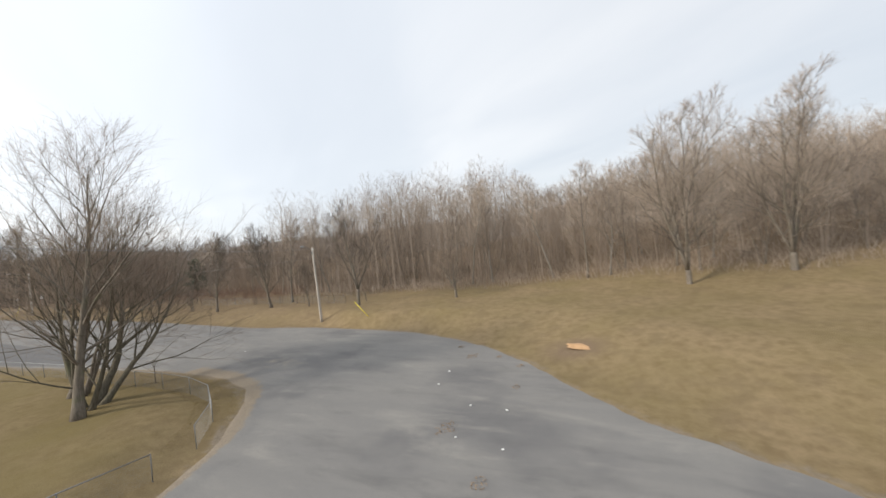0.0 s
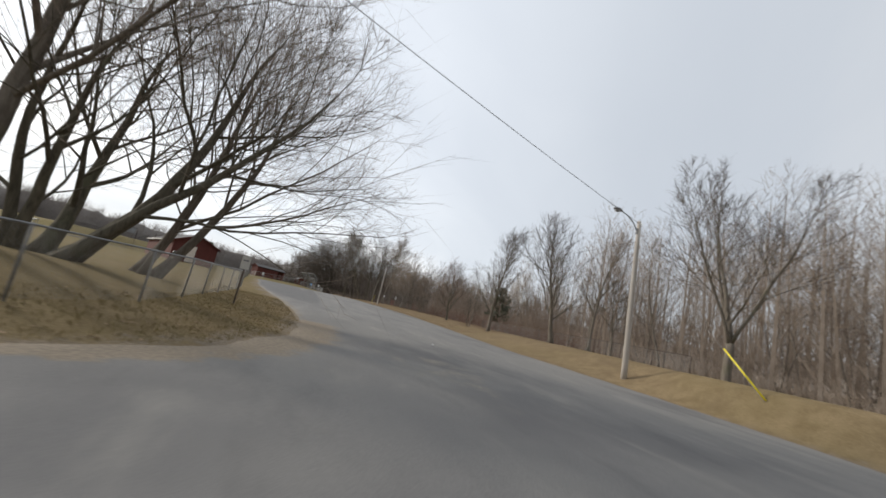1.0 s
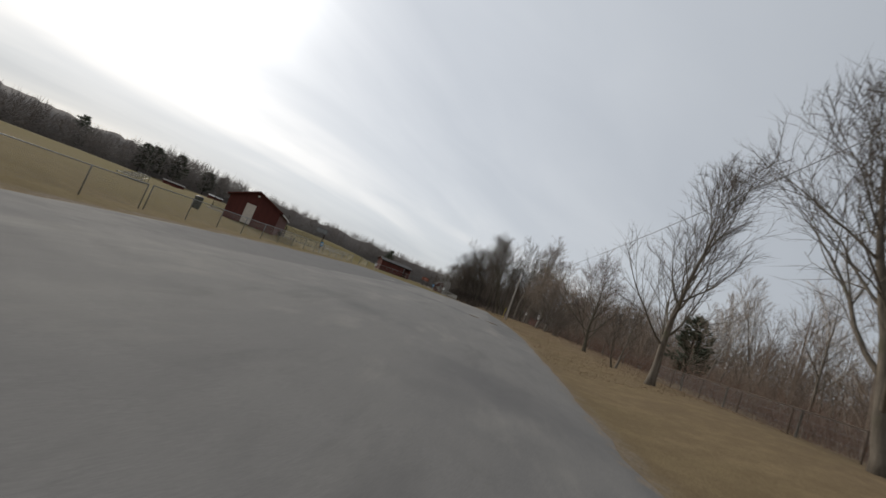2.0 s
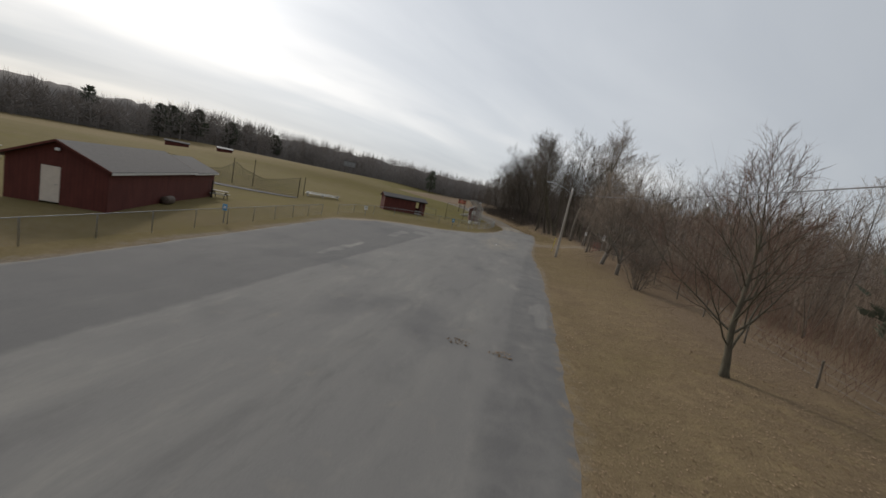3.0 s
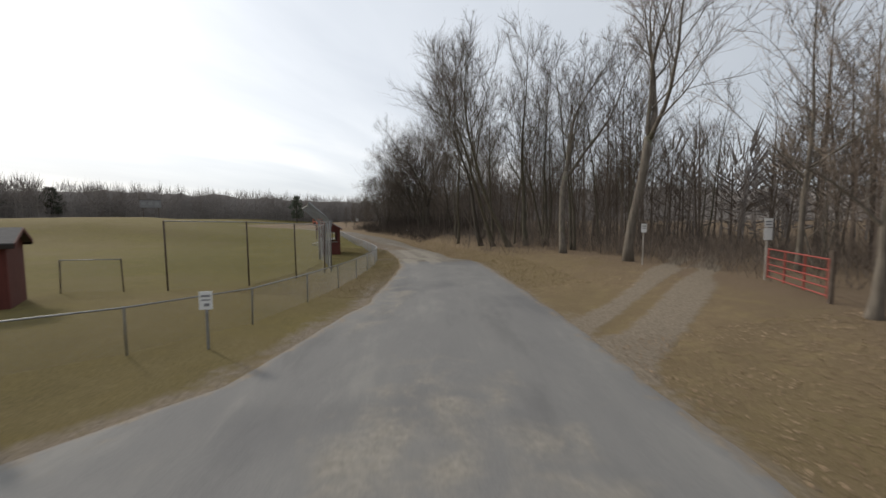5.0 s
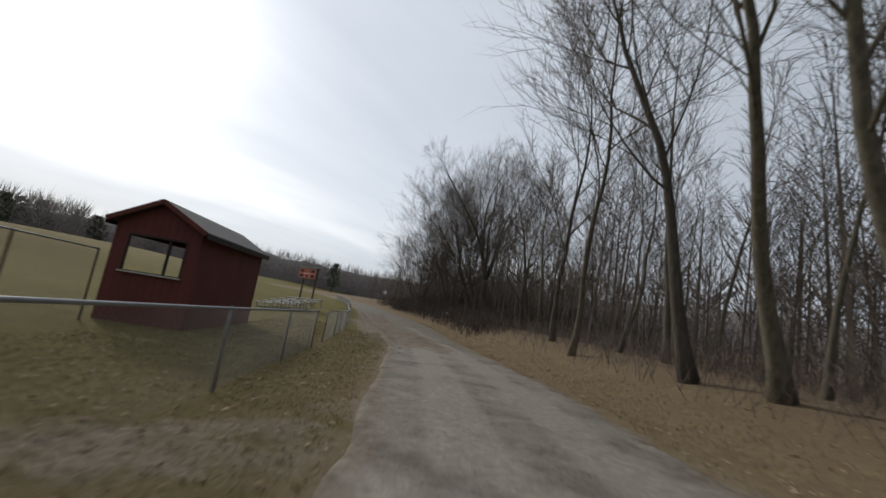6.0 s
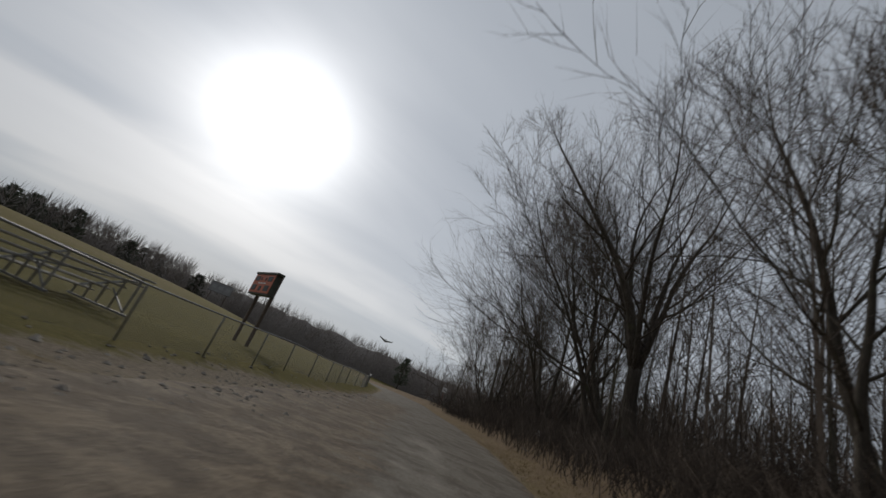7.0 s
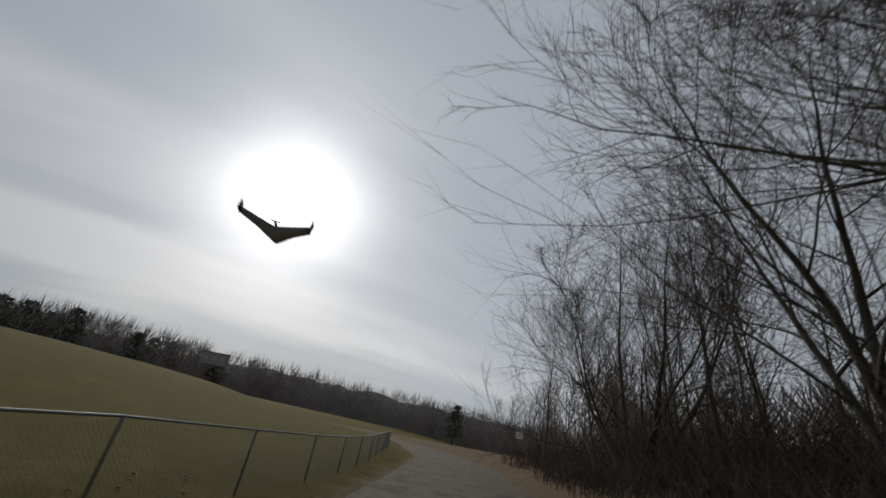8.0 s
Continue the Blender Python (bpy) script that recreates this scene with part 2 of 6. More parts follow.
def mat_twig(name, dark, light):
    m = Nodes(name)
    col = m.ramp(m.noise(0.8, 3, 0.6), (0.3, dark), (0.7, light))
    col = m.mix(m.math("MULTIPLY", m.rand, 0.4), col, dark)
    return m.done(col, 0.9, 0, 0.2)


def mat_flat(name, a, b, rough=0.7, scale=6.0, metal=0.0, bump=0.15, streak=None):
    m = Nodes(name)
    n = m.noise(scale, 5, 0.65, vec=m.obj, stretch=streak)
    s = m.noise(scale * 7, 3, 0.6, vec=m.obj)
    col = m.mix(m.math("MULTIPLY", s, 0.35), m.ramp(n, (0.3, a), (0.72, b)), a)
    m.bump(m.math("ADD", n, s), bump, 0.01)
    return m.done(col, m.ramp(n, (0.2, (rough - 0.1,) * 3), (0.8, (min(rough + 0.1, 1),) * 3)), metal)


def mat_siding():
    m = Nodes("red_painted_siding")
    wv = m.nt.nodes.new("ShaderNodeTexWave")
    wv.wave_type, wv.bands_direction, wv.wave_profile = "BANDS", "X", "SAW"
    wv.inputs["Scale"].default_value = 1.6
    wv.inputs["Distortion"].default_value = 0.0
    sp = m.nt.nodes.new("ShaderNodeSeparateXYZ")
    m.link(m.obj, sp.inputs[0])
    cb = m.nt.nodes.new("ShaderNodeCombineXYZ")
    m.link(m.math("ADD", sp.outputs[0], sp.outputs[1]), cb.inputs[0])
    m.link(cb.outputs[0], wv.inputs["Vector"])
    n = m.noise(2.2, 5, 0.65, vec=m.obj, stretch=(1, 1, 0.3))
    g = m.noise(30, 3, 0.6, vec=m.obj, stretch=(1, 1, 0.08))
    col = m.ramp(n, (0.3, (0.088, 0.024, 0.019)), (0.72, (0.148, 0.041, 0.031)))
    col = m.mix(m.math("MULTIPLY", g, 0.35), col, (0.075, 0.028, 0.022))
    col = m.mix(m.step(wv.outputs["Fac"], 0.93, 0.99), col, (0.035, 0.013, 0.011))
    m.bump(m.math("SUBTRACT", g, m.math("MULTIPLY", m.step(wv.outputs["Fac"], 0.92, 0.98), 2.0)), 0.4, 0.012)
    return m.done(col, 0.78, 0, 0.3)


GROUND, ASPHALT = mat_ground(), mat_asphalt()
BARK = mat_bark("grey_bark", (0.085, 0.072, 0.058), (0.255, 0.222, 0.182))
BARK_PALE = mat_bark("pale_bark", (0.12, 0.105, 0.09), (0.34, 0.31, 0.27), 6.0)
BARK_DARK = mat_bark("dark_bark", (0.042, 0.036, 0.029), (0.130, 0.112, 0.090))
STONE = mat_twig("mixed_stones", (0.10, 0.088, 0.075), (0.36, 0.33, 0.29))
BARK_MOSS = mat_bark("mossy_bark", (0.062, 0.054, 0.040), (0.180, 0.160, 0.118))
TWIG = mat_twig("grey_brown_twigs", (0.170, 0.133, 0.104), (0.315, 0.250, 0.198))
# brighter copy of TWIG, with the front light on the hillside painted in
TWIG_SUNLIT = mat_twig("sunlit_brown_twigs", (0.290, 0.236, 0.188), (0.470, 0.392, 0.322))
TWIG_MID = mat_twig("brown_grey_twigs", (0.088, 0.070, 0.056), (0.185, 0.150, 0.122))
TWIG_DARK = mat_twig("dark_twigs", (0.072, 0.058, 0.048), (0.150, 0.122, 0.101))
# near black: the shade low in the wood is painted into this colour
THICKET = mat_twig("shade_dark_stems", (0.024, 0.018, 0.014), (0.062, 0.047, 0.037))
TWIG_RED = mat_twig("red_brown_twigs", (0.118, 0.071, 0.052), (0.235, 0.148, 0.112))
# far twigs and ridge floor are paled: distance haze painted into the colour
FAR_TWIG = mat_twig("far_hazed_twigs", (0.195, 0.174, 0.159), (0.319, 0.287, 0.263))
FAR_SOIL = mat_flat("hazed_woodland_floor", (0.150, 0.133, 0.120), (0.240, 0.216, 0.195), 0.95, 0.4)
NEEDLE = mat_twig("dark_green_needles", (0.085, 0.096, 0.070), (0.145, 0.160, 0.118))
SIDING = mat_siding()
SHINGLE = mat_flat("grey_asphalt_shingles", (0.046, 0.043, 0.045), (0.105, 0.099, 0.100), 0.9, 5.0, 0, 0.5)
TRIM = mat_flat("weathered_white_trim", (0.50, 0.48, 0.44), (0.70, 0.68, 0.63), 0.6, 4.0)
DOOR = mat_flat("pale_door_paint", (0.60, 0.53, 0.45), (0.74, 0.66, 0.57), 0.5, 3.0)
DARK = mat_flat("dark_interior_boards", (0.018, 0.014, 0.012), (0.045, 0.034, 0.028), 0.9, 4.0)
GALV = mat_flat("galvanised_steel", (0.20, 0.205, 0.21), (0.36, 0.365, 0.37), 0.5, 9.0, 0.6, 0.1)
WIRE = mat_flat("galvanised_wire", (0.17, 0.17, 0.165), (0.28, 0.28, 0.275), 0.55, 9.0, 0.5, 0.0)
RUSTPOST = mat_flat("rusty_steel_post", (0.075, 0.055, 0.042), (0.19, 0.15, 0.12), 0.75, 7.0, 0.3)
PLANK = mat_flat("weathered_planks", (0.30, 0.285, 0.255), (0.50, 0.475, 0.435), 0.75, 4.0, 0, 0.2)
ALU = mat_flat("dull_aluminium", (0.40, 0.41, 0.42), (0.56, 0.57, 0.57), 0.42, 5.0, 0.7, 0.1)
POLEWOOD = mat_flat("weathered_pole_wood", (0.30, 0.27, 0.235), (0.50, 0.46, 0.41), 0.85, 5.0, 0, 0.5, (1, 1, 0.08))
YELLOW = mat_flat("yellow_plastic", (0.62, 0.50, 0.010), (0.80, 0.68, 0.025), 0.45, 3.0)
BLACK = mat_flat("black_plastic", (0.010, 0.010, 0.011), (0.032, 0.032, 0.034), 0.5, 6.0)
CABLE = mat_flat("aged_cable", (0.11, 0.11, 0.11), (0.24, 0.24, 0.24), 0.6, 2.0)
NET = mat_flat("dark_netting", (0.05, 0.048, 0.042), (0.09, 0.085, 0.075), 0.85, 4.0, 0, 0.0)
BLUE = mat_flat("blue_sign_paint", (0.06, 0.26, 0.50), (0.09, 0.32, 0.58), 0.45, 3.0)
WHITE = mat_flat("white_sign_paint", (0.66, 0.66, 0.64), (0.82, 0.82, 0.80), 0.5, 3.0)
GREYPAINT = mat_flat("grey_print", (0.16, 0.16, 0.17), (0.26, 0.26, 0.27), 0.6, 3.0)
ORANGE = mat_flat("orange_red_board_paint", (0.46, 0.125, 0.07), (0.60, 0.19, 0.11), 0.6, 2.0)
GATERED = mat_flat("red_gate_paint", (0.24, 0.040, 0.030), (0.38, 0.075, 0.055), 0.6, 4.0)
OLIVE = mat_flat("dark_olive_metal", (0.045, 0.048, 0.038), (0.085, 0.088, 0.070), 0.6, 4.0)
LEAF = mat_twig("dry_leaves", (0.15, 0.095, 0.056), (0.42, 0.31, 0.20))
BLADE = mat_twig("dry_grass_blades", (0.13, 0.105, 0.038), (0.33, 0.25, 0.125))
# dark foam lifted to grey, the haze against the sky put into its colour
FOAM = mat_flat("hazed_foam", (0.26, 0.26, 0.25), (0.40, 0.40, 0.39), 0.7, 9.0)
CONCRETE = mat_flat("pale_concrete", (0.32, 0.30, 0.28), (0.48, 0.46, 0.43), 0.85, 5.0)
SAND = mat_flat("orange_sand", (0.36, 0.21, 0.10), (0.56, 0.36, 0.20), 0.95, 3.0, 0, 0.5)
PURPLE = mat_flat("dark_wet_mat", (0.030, 0.028, 0.034), (0.062, 0.058, 0.066), 0.85, 3.0)
GLASS_LENS = mat_flat("lamp_lens", (0.30, 0.31, 0.32), (0.45, 0.46, 0.47), 0.25, 3.0)


# ---- mesh building ----
class Mesh:
    """Collects vertices and faces of one mesh."""

    def __init__(self):
        self.v, self.f, self.smooth = [], [], False

    def box(self, c, s, rot=None, bevel=0.0):
        """A box of size s about c, with chamfered long edges where bevel is given."""
        rot = rot or Matrix.Identity(3)
        hx, hy, hz = s[0] / 2, s[1] / 2, s[2] / 2
        b = min(bevel, hx * 0.45, hy * 0.45, hz * 0.45)
        i0 = len(self.v)
        if b <= 0:
            pts = [(x, y, z) for z in (-hz, hz) for x, y in ((-hx, -hy), (hx, -hy), (hx, hy), (-hx, hy))]
            fs = [(3, 2, 1, 0), (4, 5, 6, 7)] + [(k, (k + 1) % 4, 4 + (k + 1) % 4, 4 + k) for k in range(4)]
        else:
            ring = lambda z, o: [(-hx + b, -hy + o, z), (hx - b, -hy + o, z), (hx - o, -hy + b, z), (hx - o, hy - b, z), (hx - b, hy - o, z), (-hx + b, hy - o, z), (-hx + o, hy - b, z), (-hx + o, -hy + b, z)]
            pts = ring(-hz, b) + ring(-hz + b, 0) + ring(hz - b, 0) + ring(hz, b)
            fs = [tuple(range(7, -1, -1)), tuple(range(24, 32))]
            for r in range(3):
                fs += [(r * 8 + k, r * 8 + (k + 1) % 8, r * 8 + 8 + (k + 1) % 8, r * 8 + 8 + k) for k in range(8)]
        c = Vector(c)
        self.v += [tuple(rot @ Vector(p) + c) for p in pts]
        self.f += [tuple(i0 + k for k in q) for q in fs]
        return self

    def beam(self, a, b, w, h=None, up=(0, 0, 1)):
        """A rectangular bar from a to b."""
        a, b = Vector(a), Vector(b)
        d = b - a
        x = d.normalized()
        upv = Vector(up)
        if abs(x.dot(upv)) > 0.97:
            upv = Vector((1, 0, 0))
        y = upv.cross(x).normalized()
        z = x.cross(y)
        rot = Matrix((x, y, z)).transposed()
        return self.box((a + b) / 2, (d.length, w, h or w), rot, min(w, h or w) * 0.12)

    def tube(self, pts, radii, n=6, cap=True):
        """A round bar along a line of points with a radius at each."""
        pts = [Vector(p) for p in pts]
        if isinstance(radii, (int, float)):
            radii = [radii] * len(pts)
        i0 = len(self.v)
        ref = Vector((0.31, 0.87, 0.38))
        m = len(pts)
        for i, p in enumerate(pts):
            t = (pts[min(i + 1, m - 1)] - pts[max(i - 1, 0)]).normalized()
            x = t.cross(ref)
            if x.length < 0.05:
                x = t.cross(Vector((1, 0, 0)))
            x.normalize()
            y = t.cross(x)
            for k in range(n):
                a = 2 * math.pi * k / n
                self.v.append(tuple(p + (x * math.cos(a) + y * math.sin(a)) * radii[i]))
        for i in range(m - 1):
            for k in range(n):
                a, b = i0 + i * n + k, i0 + i * n + (k + 1) % n
                self.f.append((a, b, b + n, a + n))
        if cap:
            self.f.append(tuple(i0 + k for k in range(n - 1, -1, -1)))
            self.f.append(tuple(i0 + (m - 1) * n + k for k in range(n)))
        return self

    def spike(self, a, b, r):
        """A three-sided twig that runs to a point."""
        a, b = Vector(a), Vector(b)
        t = (b - a).normalized()
        x = t.cross(Vector((0.31, 0.87, 0.38)))
        x.normalize()
        y = t.cross(x)
        i0 = len(self.v)
        for k in range(3):
            q = 2.0944 * k
            self.v.append(tuple(a + (x * math.cos(q) + y * math.sin(q)) * r))
        self.v.append(tuple(b))
        self.f += [(i0, i0 + 1, i0 + 3), (i0 + 1, i0 + 2, i0 + 3), (i0 + 2, i0, i0 + 3)]
        return self

    def sprig(self, a, m, b, r):
        """A three-sided twig, bent once, that runs to a point."""
        t = (b - a).normalized()
        x = t.cross(Vector((0.31, 0.87, 0.38))).normalized()
        y = t.cross(x)
        i0 = len(self.v)
        for c, s in ((a, r), (m, r * 0.75)):
            for k in range(3):
                q = 2.0944 * k
                self.v.append(tuple(c + (x * math.cos(q) + y * math.sin(q)) * s))
        self.v.append(tuple(b))
        for k in range(3):
            j = (k + 1) % 3
            self.f += [(i0 + k, i0 + j, i0 + 3 + j, i0 + 3 + k), (i0 + 3 + k, i0 + 3 + j, i0 + 6)]
        return self

    def prism(self, outline, y0, y1):
        """An outline in x and z, pushed from y0 to y1."""
        i0, n = len(self.v), len(outline)
        for y in (y0, y1):
            self.v += [(x, y, z) for x, z in outline]
        self.f += [tuple(i0 + k for k in range(n)), tuple(i0 + n + k for k in range(n - 1, -1, -1))]
        self.f += [(i0 + k, i0 + n + k, i0 + n + (k + 1) % n, i0 + (k + 1) % n) for k in range(n)]
        return self

    def data(self, name, material):
        me = bpy.data.meshes.new(name)
        me.from_pydata(self.v, [], self.f)
        me.materials.append(material)
        if self.smooth:
            me.polygons.foreach_set("use_smooth", [True] * len(me.polygons))
        me.update()
        return me


def part(name, mesh, material, parent, label=""):
    """Links a mesh as one part under a thing."""
    me = mesh if isinstance(mesh, bpy.types.Mesh) else mesh.data(name, material)
    ob = new(name, me)
    ob.parent = parent
    return tagged(ob, label) if label else ob


def thing(name, m, label, category, group=""):
    ob = new(name)
    ob.matrix_basis = m
    ob.empty_display_size = 0.3
    return tagged(ob, label, category, group)


def solid(name, mesh, material, m, label, category, group="", kind=""):
    ob = new(name, mesh.data(name, material))
    ob.matrix_basis = m
    return tagged(ob, label, category, group, kind)


def smooth01(x, lo, hi):
    t = min(max((x - lo) / (hi - lo), 0.0), 1.0)
    return t * t * (3 - 2 * t)


def table(pairs):
    xs, ys = [p[0] for p in pairs], [p[1] for p in pairs]
    return lambda v: float(np.interp(v, xs, ys))


# ---- lie of the land ----
# edges of the paved surface, x by y
right_edge = table([(-90, -18), (-79, -10.8), (-73, -7.4), (-69.5, -4.0), (-66, -0.2), (-62, 3.0), (-58, 5.0), (-54, 6.5), (-48, 7.2), (-40, 7.5), (-36, 6.8), (-31, 5.9), (-20, 6.3), (-8, 6.6), (0, 6.45), (7.4, 6.28), (11, 6.08), (15, 5.92), (19.5, 5.58), (24, 5.15), (28.5, 4.85), (35, 4.9), (43, 5.1), (50, 5.0), (56, 4.9), (60, 4.7), (62, 4.3), (63, 3.5), (64, 2.8), (70, 2.4), (78, 1.0), (86, -0.6), (96, -2.4), (106, -4.7), (116, -8.5), (127, -13.2), (140, -18.0), (155, -27), (175, -45), (200, -75)])
left_edge = table([(-58, -26), (-55.5, -18.2), (-54.2, -15.1), (-52.2, -12.6), (-50.9, -10.9), (-48.7, -9.1), (-45.5, -8.1), (-41, -7.7), (-36, -8.2), (-31, -8.9), (-24, -10.4), (-17, -11.6), (-11, -12.6), (3, -13.9), (10, -14.8), (19, -16.0), (25, -15.0), (29, -12.0), (32.3, -7.6), (37.6, -3.5), (45, -1.8), (50, -1.4), (57, -1.1), (64, -1.7), (70, -2.6), (77, -3.6), (86, -6.0), (96, -9.6), (106, -12.6), (116, -15.6), (126, -19.4), (137, -23.5), (156, -35), (175, -53), (200, -84)])
road_level = table([(-120, -1.6), (-60, -1.3), (-40, -1.15), (-20, -0.75), (0, -0.40), (20, -0.18), (40, -0.02), (56, -0.08), (62, -0.16), (68, -0.33), (74, -0.52), (80, -0.68), (92, -0.95), (107, -0.92), (113, -0.80), (130, -0.60), (160, -0.2), (300, 0.2), (900, 0.5)])
bank_rise = table([(-120, 1.7), (-50, 1.5), (-30, 1.15), (-10, 0.65), (10, 0.65), (30, 0.7), (60, 0.65), (76, 1.0), (95, 1.5), (120, 1.6), (150, 0.8), (200, 0.4)])
field_rise = table([(-120, 0.7), (-60, 0.78), (-47, 0.70), (-43, 0.60), (-38, 0.36), (-28, 0.36), (-10, 0.36), (20, 0.15), (40, 0.5), (56, 0.05), (66, 0.04), (80, 0.14), (100, 0.42), (122, 0.42), (300, 0.3)])


# how far the wood stands back from the paved edge, by y
wood_front = table([(-130, 66), (-95, 46), (-88, 42), (-75, 38), (-65, 30), (-54, 20), (-41, 18), (-20, 17), (5, 16), (20, 13.5), (36, 13), (44, 15), (52, 9.5), (60, 7), (68, 5.5), (80, 4.5), (100, 4.2), (125, 4.5), (146, 3.5), (168, 6)])
# how far the field climbs, away from the lot and the lane
plateau = table([(-60, 1.6), (-10, 1.5), (40, 1.2), (70, 1.7), (88, 3.0), (105, 3.9), (150, 3.9), (300, 3.0)])


def height(x, y):
    base = road_level(y)
    dr, dl = x - right_edge(y), left_edge(y) - x
    h = base
    if dr > 0:
        h += bank_rise(y) * smooth01(dr, 0.3, 7.5 + 10 * (1 - smooth01(y, -66, -54)) - 2.5 * (1 - smooth01(y, -42, -26)) - 2.8 * smooth01(y, -54, -48) * (1 - smooth01(y, -44, -38)))
        h += 6.0 * smooth01(dr, 20, 95) * (1 - smooth01(y, -60, 10)) + 2.0 * smooth01(dr, 25, 120)
    elif dl > 0 and y > -59:
        near = smooth01(y, 78, 100)
        h += field_rise(y) * smooth01(dl, 0.4, 7.0 - 4.6 * near)
        h += plateau(y) * smooth01(dl, 18 - 14 * near, 110 - 58 * near) * (1 - 0.8 * smooth01(dl, 70, 150) * (1 - smooth01(y, 150, 200)))
        # shallow hollow in the field where the net cage stands
        h -= 0.5 * smooth01(dl, 3, 10) * math.exp(-((x + 33) ** 2 + (y - 29) ** 2) / 240)
    h += 0.05 * noise.noise((x * 0.13, y * 0.13, 0)) * smooth01(max(dr, dl), 0.2, 3)
    far = math.hypot(x, y - 30)
    h += 16 * smooth01(far, 330, 620)
    return h


def at(x, y, dz=0.0):
    return Vector((x, y, height(x, y) + dz))


def grow_axis(lo, hi, step, far):
    mid = list(np.arange(lo, hi + step / 2, step))
    out, d, p = [], step, hi
    while p < far:
        d *= 1.28
        p += d
        out.append(p)
    low, d, p = [], step, lo
    while p > -far:
        d *= 1.28
        p -= d
        low.append(p)
    return low[::-1] + mid + out


def zone_layer(me, fn):
    a = me.color_attributes.new("zone", "FLOAT_COLOR", "POINT")
    vals = np.zeros((len(me.vertices), 4), dtype=np.float32)
    vals[:, 3] = 1
    for i, v in enumerate(me.vertices):
        vals[i, :3] = fn(v.co.x, v.co.y)
    a.data.foreach_set("color", vals.ravel())


def ground_zone(x, y):
    dr, dl = x - right_edge(y), left_edge(y) - x
    green = litter = dirt = 0.0
    if dl > 0 and y > -59:
        green = 0.28 + 0.30 * smooth01(y, -30, 25) + 0.12 * smooth01(dl, 2, 9)
        green -= 0.35 * smooth01(math.hypot(x + 60, y - 60), 15, 90) * smooth01(dl, 30, 90)
        dirt = (0.75 - 0.25 * smooth01(y, 48, 56)) * (1 - smooth01(dl, 0.2, 1.4))
        dirt = max(dirt, smooth01(y, 74, 84) * (1 - smooth01(y, 93, 103)) * (1.0 - smooth01(dl, 0.5, 2.2)))
        green += 0.42 * smooth01(y, 44, 62) * (1 - smooth01(dl, 8, 40))
        litter = 0.55 * smooth01(y, 42, 50) * (1 - smooth01(y, 76, 88)) * (1 - smooth01(dl, 1.0, 4.5))
        dirt = max(dirt, 0.22 * smooth01(y, 44, 50) * (1 - smooth01(y, 68, 76)) * (1 - smooth01(dl, 3, 7)))
        for px_, py_, pr in ((-3.0, 63.0, 0.8), (-3.8, 63.3, 0.7), (-2.7, 64.3, 0.7), (-3.9, 66.5, 0.6), (-3.6, 59.8, 0.6)):
            dirt = max(dirt, 0.72 * (1 - smooth01(math.hypot((x - px_) / 1.4, y - py_), 0.3 * pr, 1.3 * pr)))
        litter = max(litter, 0.3 * smooth01(-y, 28, 34) * (1 - smooth01(dl, 0.5, 4.0)))
    else:
        green = 0.12 + 0.18 * smooth01(y, 0, 25) - 0.1 * smooth01(y, 60, 80)
        litter = max(smooth01(y, -18, 4), 0.75 * smooth01(y, -48, -34)) * (0.45 + 0.3 * smooth01(y, 60, 72) + (0.55 - 0.3 * smooth01(y, 60, 72)) * smooth01(dr, 2, 9))
        litter = max(litter, smooth01(dr, max(wood_front(y) - 4, 4), max(wood_front(y), 5) + 5), smooth01(y, 84, 98) * smooth01(dr, 0.8, 2.2))
        dirt = 0.60 * (1 - smooth01(dr, 0.1, 0.9))
        litter = max(litter, 1.0 - smooth01(math.hypot((x - 1.8) / 2.2, (y + 69.0) / 2.6), 0.4, 1.2))
        # dirt track that leaves the road to the gate
        for off in (-1.35, 1.35):
            ty = 39.6 + (x - 4.7) * 0.9 + 0.016 * (x - 4.7) ** 2
            if 3.5 < x < 30:
                dirt = max(dirt, 1.2 - 1.2 * smooth01(abs(y - ty - off), 0.4, 1.1))
    return green, litter, dirt


def build_ground():
    xs, ys = grow_axis(-46, 44, 1.0, 1500), grow_axis(-92, 168, 1.0, 1700)
    m = Mesh()
    for y in ys:
        for x in xs:
            z = height(x, y)
            if left_edge(y) + 1.5 < x < right_edge(y) - 1.5 or (y < -59 and x < right_edge(y) - 1.5):
                z -= 0.14 if -150 < y < 190 and x > -100 else 0.0
            m.v.append((x, y, z))
    nx = len(xs)
    m.f = [(j * nx + i, j * nx + i + 1, j * nx + nx + i + 1, j * nx + nx + i) for j in range(len(ys) - 1) for i in range(nx - 1)]
    m.smooth = True
    ob = new("ground", m.data("ground", GROUND))
    zone_layer(ob.data, ground_zone)
    tagged(ob, "rolling field of dormant tan and green grass with leaf litter", "ground", kind="structure")


